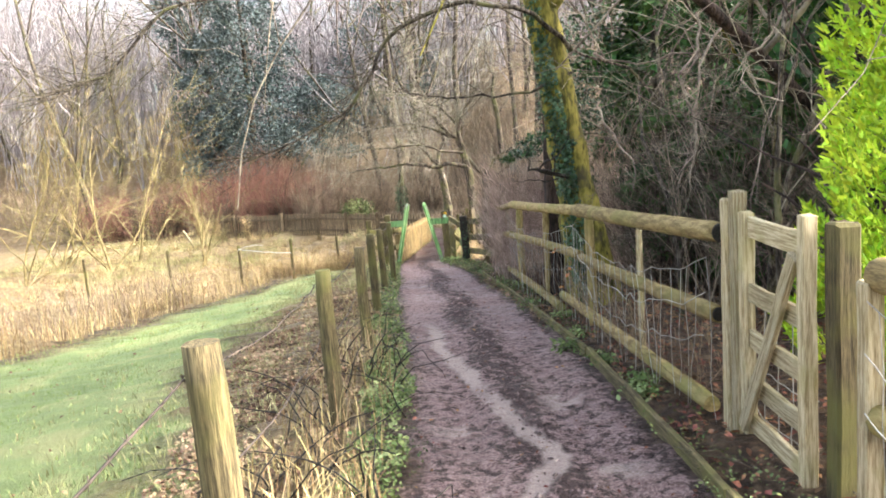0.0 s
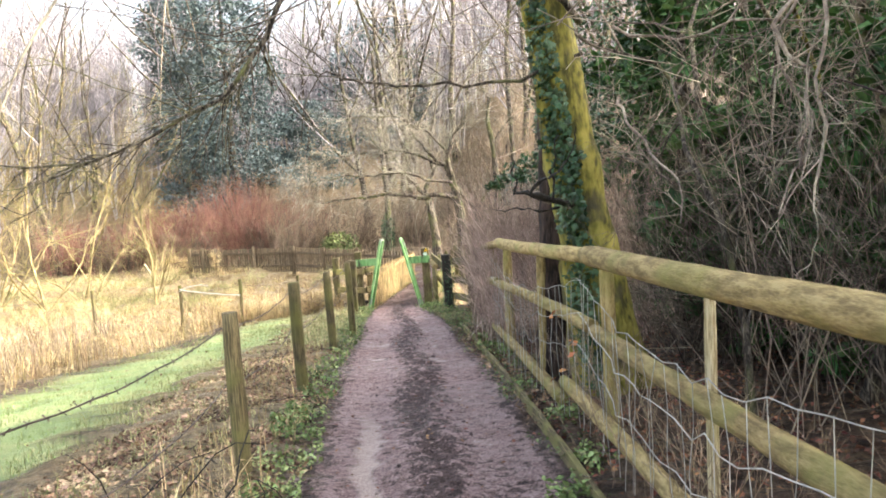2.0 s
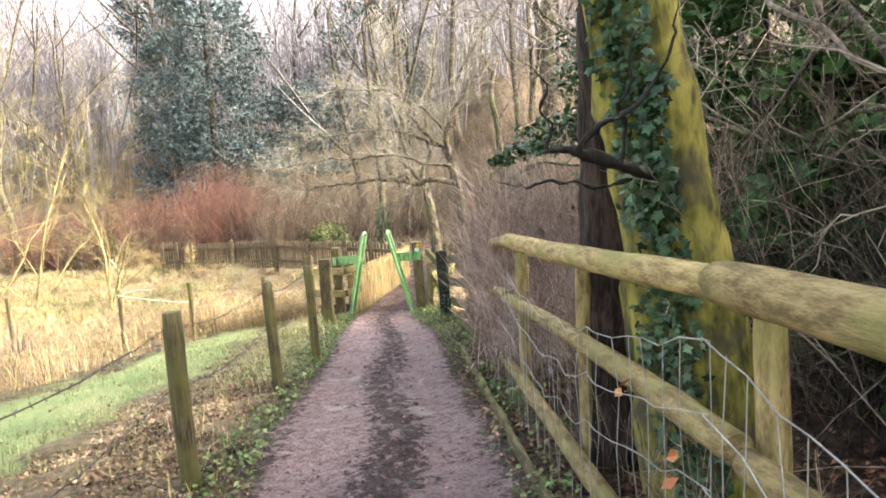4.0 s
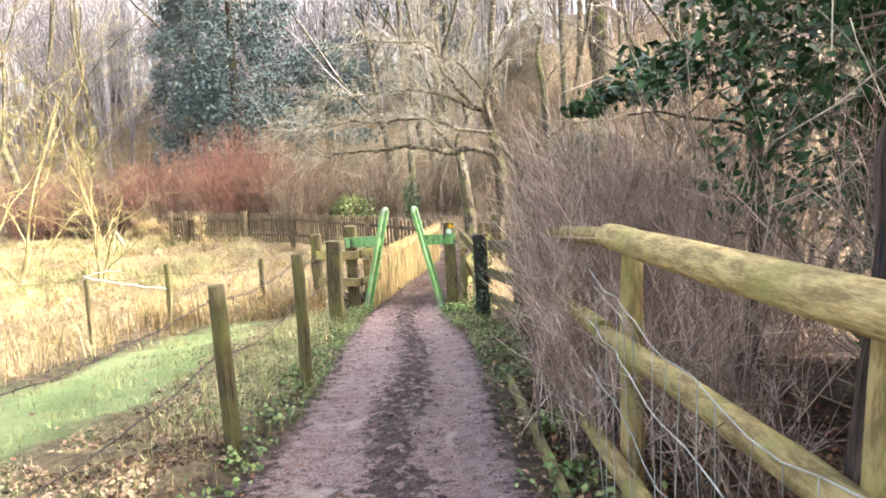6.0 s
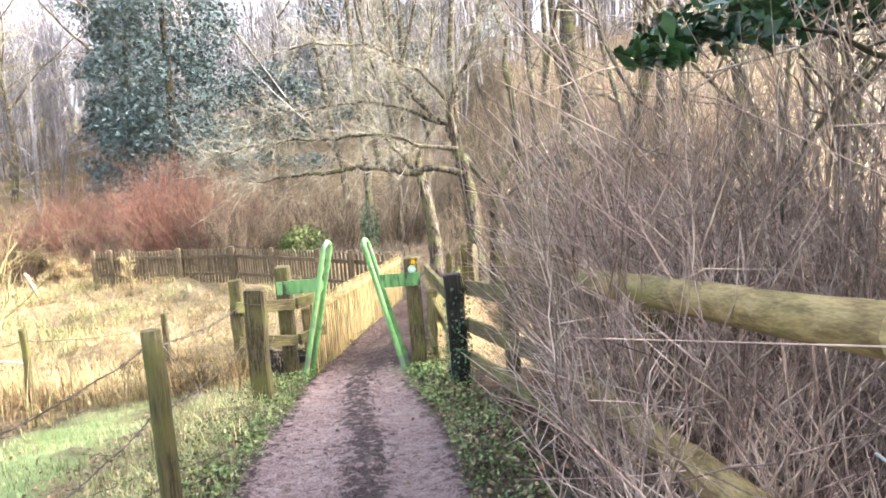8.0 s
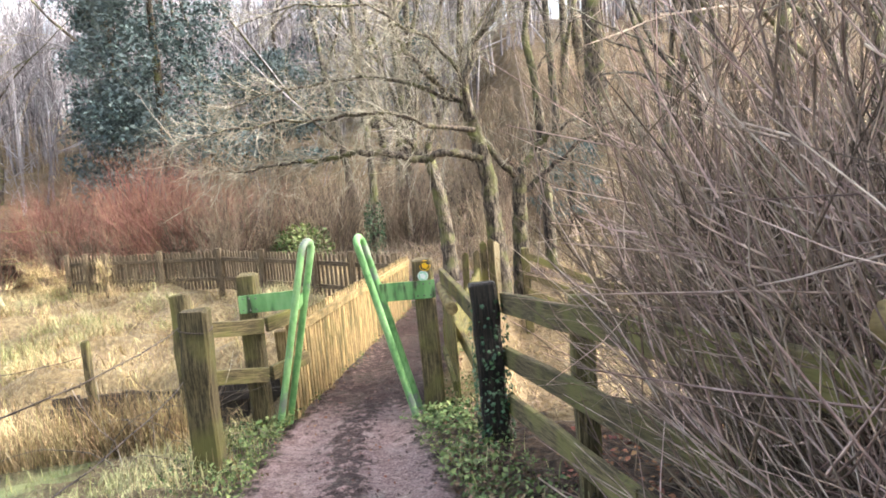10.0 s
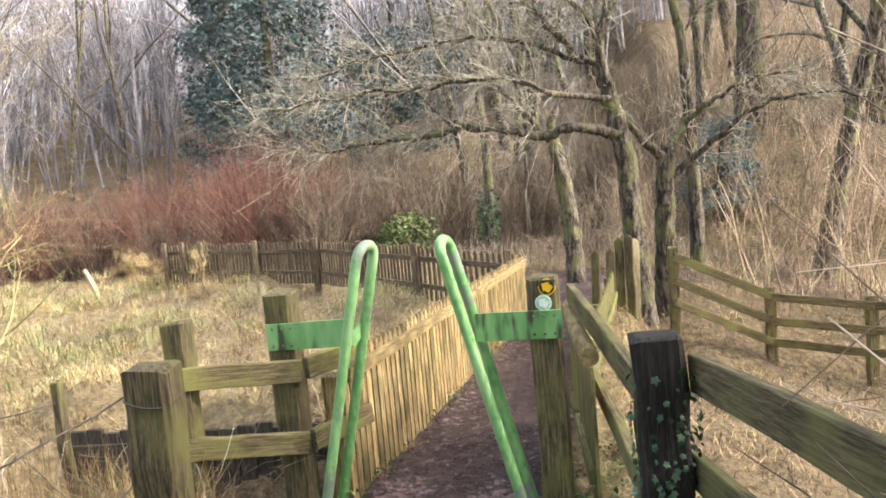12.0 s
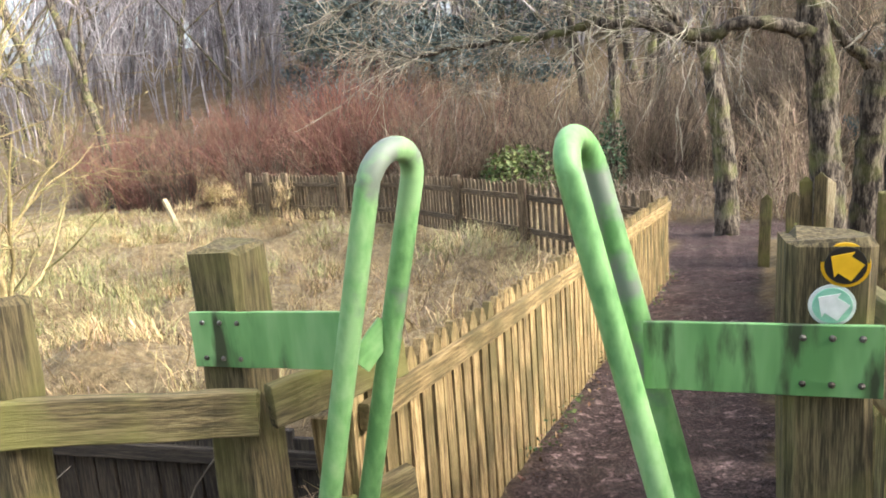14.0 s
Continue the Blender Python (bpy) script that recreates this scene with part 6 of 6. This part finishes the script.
V, F = blades(b, rs.uniform(0.04, 0.13, m), rs.uniform(0.002, 0.005, m), np.abs(rs.normal(0.7, 0.35, m)), rs, 0.8)
stuff("lawn_tufts", V, F, PALEGRASS, "ragged pale tufts standing in lawn", "grass")
# lawn
b = scatter(rs, 40000, -9, -0.8, -0.5, 19.5, lambda x, y: (x > lawn_edge(y) - 0.2) & (x < LE(y) - np.interp(y, [4, 7.5, 10, 13], [0.9, 1.6, 1.5, 0.8]) + 0.35 * wave(x, y, 1.6)) & (rs.uniform(0, 1, len(x)) < np.clip(1.25 - y / 22, 0.25, 1)))
m = len(b)
V, F = blades(b, rs.uniform(0.02, 0.06, m), rs.uniform(0.002, 0.005, m), np.abs(rs.normal(0.5, 0.3, m)), rs, 0.6)
stuff("lawn_grass", V, F, GRASS, "short bright green lawn grass", "grass")
# tall dry grass along the wire fence
b = scatter(rs, 30000, -2.2, -0.1, -0.5, 18, lambda x, y: (np.abs(x - LE(y) + 0.45) < 0.34 + 0.12 * wave(x, y, 3)) & (rs.uniform(0, 1, len(x)) < np.where(y < 3.5, 0.6, np.where(y < 7, 0.22, 0.12))))
m = len(b)
V, F = blades(b, rs.uniform(0.10, 0.5, m) * np.where(b[:, 1] < 7, 1.0, 0.5), rs.uniform(0.002, 0.005, m), np.abs(rs.normal(0.4, 0.3, m)), rs, 0.9)
stuff("fence_line_grass", V, F, STRAW, "long dry grass under wire fence", "grass")
# low weeds on both verges
b = scatter(rs, 44000, -1.9, 1.9, 0, 19, lambda x, y: ((np.abs(x - LE(y) + 0.12) < 0.16 + 0.10 * wave(x, y, 4)) | ((np.abs(x - RE(y) - 0.12) < 0.16 + 0.12 * wave(x, y, 2.2)) & (wave(x, y, 1.7) > -0.1))))
b[:, 2] += rs.uniform(0.0, 0.09, len(b))
V, F = leaves(b, rs.uniform(0.008, 0.024, len(b)), rs, 0.7, 0.2, 1.3)
stuff("verge_weeds", V, F, WEED, "low green nettles and ivy along path verge", "weeds")
b = scatter(rs, 24000, -1.7, 1.2, 11, 20, lambda x, y: ((np.abs(x - LE(y) + 0.35) < 0.4) & (y > 13)) | ((np.abs(x - RE(y) - 0.25) < 0.3) & (y > 14)))
b[:, 2] += rs.uniform(0.0, 0.10, len(b))
V, F = leaves(b, rs.uniform(0.009, 0.028, len(b)), rs, 0.7, 0.2, 1.3)
stuff("bridge_verge_weeds", V, F, WEED, "green weeds thick beside footbridge approach", "weeds")
b = scatter(rs, 26000, -2.4, 1.2, 12, 19.2, lambda x, y: ((np.abs(x - LE(y) + 0.5) < 0.5) & (rs.uniform(0, 1, len(x)) < np.clip((y - 12) / 4, 0, 1))) | ((np.abs(x - RE(y) - 0.3) < 0.28) & (y > 15.5) & (rs.uniform(0, 1, len(x)) < 0.08)))
b = b[~((b[:, 0] > LE(b[:, 1]) - 0.28) & (b[:, 0] < 0) & (rs.uniform(0, 1, len(b)) < 0.75))]
m = len(b)
V, F = blades(b, rs.uniform(0.05, 0.2, m), rs.uniform(0.002, 0.005, m), np.abs(rs.normal(0.6, 0.35, m)), rs, 0.9)
stuff("verge_grass", V, F, PALEGRASS, "pale yellow-green winter grass on path verge", "grass")
b = scatter(rs, 34000, -4.2, -0.4, 0.5, 18, lambda x, y: (np.abs(x - LE(y) + 1.35 - 0.2 * wave(x, y, 2)) < 0.95) & (rs.uniform(0, 1, len(x)) < 0.65 + 0.5 * wave(x, y, 2.7)))
m = len(b)
V, F = blades(b, rs.uniform(0.03, 0.14, m), rs.uniform(0.002, 0.004, m), np.abs(rs.normal(0.8, 0.35, m)), rs, 0.8)
stuff("lawn_edge_grass", V, F, PALEGRASS, "ragged pale grass where lawn meets verge", "grass")
# nettle clumps by the edging boards
for k, (x, y, w) in enumerate(((1.16, 11.3, 0.20), (1.32, 10.6, 0.16), (1.34, 8.3, 0.16), (1.12, 9.4, 0.18), (1.30, 7.2, 0.15), (1.10, 6.6, 0.16), (1.38, 5.2, 0.15), (1.32, 4.9, 0.13), (0.98, 12.9, 0.15), (1.0, 11.9, 0.2), (1.28, 6.0, 0.12), (0.10, 18.72, 0.20), (0.32, 18.3, 0.24), (0.24, 18.85, 0.16))):
    r2 = np.random.default_rng(880 + k)
    at = np.array([x, y, gz(x, y)]) + r2.normal(0, 1, (150, 3)) * np.array([w * 0.5, w * 0.6, 0]) + np.stack([np.zeros(150), np.zeros(150), r2.uniform(0.01, 0.6 * w, 150)], 1)
    V, F = leaves(at, r2.uniform(0.018, 0.042, 150), r2, 0.5, 0.2, 1.5)
    tagged(mesh_object("nettle_clump", V, F, NETTLE), "bright green nettle clump beside edging board", "weeds", "nettle clumps", "stuff")
# fallen leaves
b = scatter(rs, 26000, 0.9, 6.5, 0, 18, lambda x, y: (x > RE(y) + 0.12) & (rs.uniform(0, 1, len(x)) < np.where(x < 3, 0.9, 0.4)))
b[:, 2] += rs.uniform(0.01, 0.035, len(b))
V, F = leaves(b, rs.uniform(0.02, 0.05, len(b)), rs, 0.35, 0.2, 1.4)
stuff("leaf_litter", V, F, DEADLEAF, "red-brown fallen leaves under fence and trees", "leaves")
b = scatter(rs, 60000, -3.4, -0.2, 1.5, 16.5, lambda x, y: (np.abs(x - LE(y) + 0.95) < np.interp(y, [4, 7, 10, 13.5], [0.5, 0.8, 0.8, 0.45]) + 0.2 * wave(x, y, 2.3)) & (rs.uniform(0, 1, len(x)) < np.interp(y, [11, 14.5], [0.9, 0.25])))
b[:, 2] += rs.uniform(0.01, 0.03, len(b))
V, F = leaves(b, rs.uniform(0.016, 0.04, len(b)), rs, 0.5, 0.25, 1.5)
stuff("verge_leaf_litter", V, F, BROWNLEAF, "brown fallen leaves under wire fence", "leaves")
P, R = [], []
for i in range(260):
    y = rs.uniform(1.5, 17)
    x = LE(y) - rs.uniform(0.1, 0.9) if i % 2 else RE(y) + rs.uniform(0.15, 0.7)
    a0, ln = rs.uniform(0, 6.28), rs.uniform(0.12, 0.55)
    P.append([(x + math.cos(a0) * ln * q + rs.normal(0, 0.012), y + math.sin(a0) * ln * q, gz(x, y) + 0.03 + 0.05 * q + rs.normal(0, 0.012)) for q in (0, 0.33, 0.66, 1)])
    R.append(np.linspace(1, 0.5, 4) * rs.uniform(0.002, 0.006))
stuff("fallen_sticks", *tubes(np.array(P), np.array(R), 5), BARK, "thin fallen sticks lying on verges", "sticks")
b = scatter(rs, 2600, -8, -0.9, 0.5, 17, lambda x, y: (x > lawn_edge(y)) & (x < LE(y) - 0.5) & (rs.uniform(0, 1, len(x)) < 0.25 + 0.75 * (x > LE(y) - 1.6)))
b[:, 2] += 0.035
V, F = leaves(b, rs.uniform(0.015, 0.04, len(b)), rs, 0.5, 0.25, 1.5)
stuff("lawn_leaves", V, F, BROWNLEAF, "dead leaves scattered over lawn", "leaves")
# brambles and stalks near the first posts
P, R = [], []
for i in range(60):
    x, y = rs.uniform(-1.1, -0.35), rs.uniform(1.0, 6.5)
    p = np.array([x, y, gz(x, y)])
    d = np.array([rs.normal(0, 0.5), rs.normal(0, 0.4), 1.0])
    pts = [p]
    for j in range(6):
        d = d + rs.normal(0, 0.14, 3) + np.array([0, 0, -0.17])
        pts.append(pts[-1] + d / np.linalg.norm(d) * 0.13)
    P.append(pts), R.append(np.linspace(0.006, 0.002, 7) * rs.uniform(0.5, 1.3))
V, F = tubes(np.array(P), np.array(R), 5)
stuff("bramble_stalks", V, F, DARKWOOD, "dark arching bramble stalks by fence post", "bramble")
# dead bramble arcs round the stub fence
P, R = [], []
for i in range(26):
    x, y = rs.uniform(-2.5, -1.55), rs.uniform(17.9, 18.9)
    d = np.array([rs.normal(0, 0.55), rs.normal(0, 0.4), 1.0])
    pts = [np.array([x, y, gz(x, y) - 0.03])]
    for j in range(8):
        d = d + rs.normal(0, 0.16, 3) + np.array([0, 0, -0.16])
        d /= np.linalg.norm(d)
        pts.append(pts[-1] + d * rs.uniform(0.09, 0.15))
    P.append(pts), R.append(np.linspace(0.005, 0.0018, 9) * rs.uniform(0.6, 1.2))
stuff("bramble_arcs", *tubes(np.array(P), np.array(R), 5), TWIG, "thin dead bramble stems arching round stub fence", "bramble")
# brush of dry stalks behind the log rails
for k in range(7):
    r2 = np.random.default_rng(820 + k)
    y = 4.6 + k * 1.05
    stems("netting_brush", [(1.62, y, gz(1.6, y)), (1.75, y + 0.4, gz(1.6, y)), (1.55, y + 0.7, gz(1.6, y))], 34, 0.7, r2, BRUSH, "thin bare stalks tangled through wire netting", "brush", 0.4, 0.0032, 6, wander=0.16, kind="stuff")
# orange beech leaves caught on the netting
tw = thing("beech_twig", (1.5, 8.6, gz(1.5, 8.6)), "thin twig holding a few orange dead leaves", "twig")
V, F = tubes(np.array([[(1.52, 8.9, gz(1.5, 8.9)), (1.45, 8.75, -0.1), (1.38, 8.6, 0.1), (1.33, 8.45, 0.22)], [(1.45, 8.3, gz(1.5, 8.3)), (1.42, 8.2, -0.15), (1.40, 8.1, 0.0), (1.36, 8.0, 0.1)]]), np.full((2, 4), 0.004), 5)
mesh_object("stalk", V, F, TWIG, tw)
pts = np.concatenate([np.array([[1.33, 8.5, 0.22], [1.36, 8.55, 0.17], [1.30, 8.48, 0.19], [1.39, 8.5, 0.21], [1.36, 8.0, 0.1], [1.38, 8.1, -0.03], [1.42, 8.2, 0.03], [1.34, 8.3, -0.2], [1.31, 8.6, -0.35]])])
foliage("dead_leaves", tw, pts, np.full(len(pts), 0.05), BEECHLEAF, rs, 1.0, 1.5, "orange dead leaves")

# ivy bunched round the dead limb's root
pts = np.concatenate([blob_points(rs, 120, (1.56, 8.86, 1.0), (0.13, 0.13, 0.24), 0.3), blob_points(rs, 50, (1.60, 8.90, 1.4), (0.10, 0.10, 0.25), 0.3)])
o = mesh_object("ivy", *lobed_leaves(pts, rs.uniform(0.03, 0.08, len(pts)), rs, np.tile([-0.7, -0.7, 0.2], (len(pts), 1)), 0.7), IVYLEAF, ivy_tree, "dark glossy ivy")
o["kind"] = "stuff"
# low green strip between fence and path
b = scatter(rs, 30000, -1.2, 0.1, 0, 9, lambda x, y: (np.abs(x - LE(y) + 0.16) < 0.17 + 0.08 * wave(x, y, 3)) & (rs.uniform(0, 1, len(x)) < 0.6 + 0.6 * wave(x, y, 4.3)))
b[:, 2] += rs.uniform(0.02, 0.10, len(b))
stuff("verge_nettles", *leaves(b, rs.uniform(0.014, 0.036, len(b)), rs, 0.7, 0.2, 1.4), NETTLE, "young green nettles edging muddy path", "weeds")
# litter and weeds along the parapet's foot
b = scatter(rs, 3600, -1.1, 0.85, 19.4, 25.4, lambda x, y: (np.abs(x - (-1.055 + 0.121 * (y - 19.25))) < 0.07 * rs.uniform(0.2, 1.6, len(x))) | (np.abs(x - (0.22 + 0.085 * (y - 19.25))) < 0.06))
b[:, 2] += rs.uniform(0.02, 0.06, len(b))
V, F = leaves(b, rs.uniform(0.012, 0.03, len(b)), rs, 0.6, 0.2, 1.4)
stuff("parapet_litter", V, F, BROWNLEAF, "dead leaves gathered along parapet foot", "leaves")
b = scatter(rs, 6000, -1.1, 0.85, 19.4, 25.4, lambda x, y: ((np.abs(x - (-1.06 + 0.121 * (y - 19.25))) < 0.07) | (np.abs(x - (0.23 + 0.085 * (y - 19.25))) < 0.08)) & (wave(x, y, 2.7) > 0.2))
b[:, 2] += rs.uniform(0.02, 0.12, len(b))
V, F = leaves(b, rs.uniform(0.012, 0.03, len(b)), rs, 0.7, 0.2, 1.3)
stuff("parapet_weeds", V, F, WEED, "small green weeds along parapet foot", "weeds")
# long fallen stalks tangled beyond the bridge
b = scatter(rs, 5200, -3.5, 5.0, 29.6, 35, lambda x, y: wave(x, y, 1.1) > -0.5)
b[:, 2] += rs.uniform(0, 0.25, len(b))
m = len(b)
V, F = blades(b, rs.uniform(0.3, 0.9, m), rs.uniform(0.003, 0.006, m), np.abs(rs.normal(1.15, 0.4, m)), rs, 0.9)
stuff("fallen_stalks", V, F, DULLSTRAW, "long pale stalks tangled at wood's foot", "grass")

# broad-leaved weeds and litter close beside the trodden mud
b = scatter(rs, 15000, -1.6, 1.5, 9, 19.2, lambda x, y: ((x > RE(y) - 0.02) & (x < RE(y) + 0.42) & (y > 14.2) & (wave(x, y, 2.3) + 0.5 * wave(x, y, 5.1) > -0.15)) | ((x < LE(y) + 0.03) & (x > LE(y) - 0.26 + 0.06 * wave(x, y, 3.1)) & (wave(x, y, 3.7) > -0.6)))
b[:, 2] += rs.uniform(0.02, 0.11, len(b))
leafy = rs.uniform(0, 1, len(b)) < 0.62
for who, nm, mat, lab, cat in ((leafy, "path_side_weeds", NETTLE, "broad-leaved green weeds crowding path edge", "weeds"), (~leafy, "path_side_ivy", WEED, "dull ground ivy creeping beside mud", "weeds")):
    stuff(nm, *leaves(b[who], rs.uniform(0.018, 0.045, who.sum()), rs, 0.6, 0.22, 1.4), mat, lab, cat)
b = scatter(rs, 6000, 0.2, 1.6, 8, 19, lambda x, y: (x > RE(y) - 0.04) & (x < RE(y) + 0.45))
b[:, 2] += rs.uniform(0.02, 0.07, len(b))
stuff("path_side_litter", *leaves(b, rs.uniform(0.015, 0.038, len(b)), rs, 0.6, 0.25, 1.4), BROWNLEAF, "brown dead leaves among weeds at path edge", "leaves")
# rank grass on the ditch's near bank
b = scatter(rs, 8000, -4.8, -1.75, 18.2, 19.25, lambda x, y: wave(x, y, 3.3) > -0.45)
m = len(b)
V, F = blades(b, rs.uniform(0.25, 0.62, m), rs.uniform(0.002, 0.0045, m), np.abs(rs.normal(0.5, 0.35, m)), rs, 0.9)
stuff("ditch_bank_grass", V, F, STRAW, "rank dry grass along ditch bank", "grass")
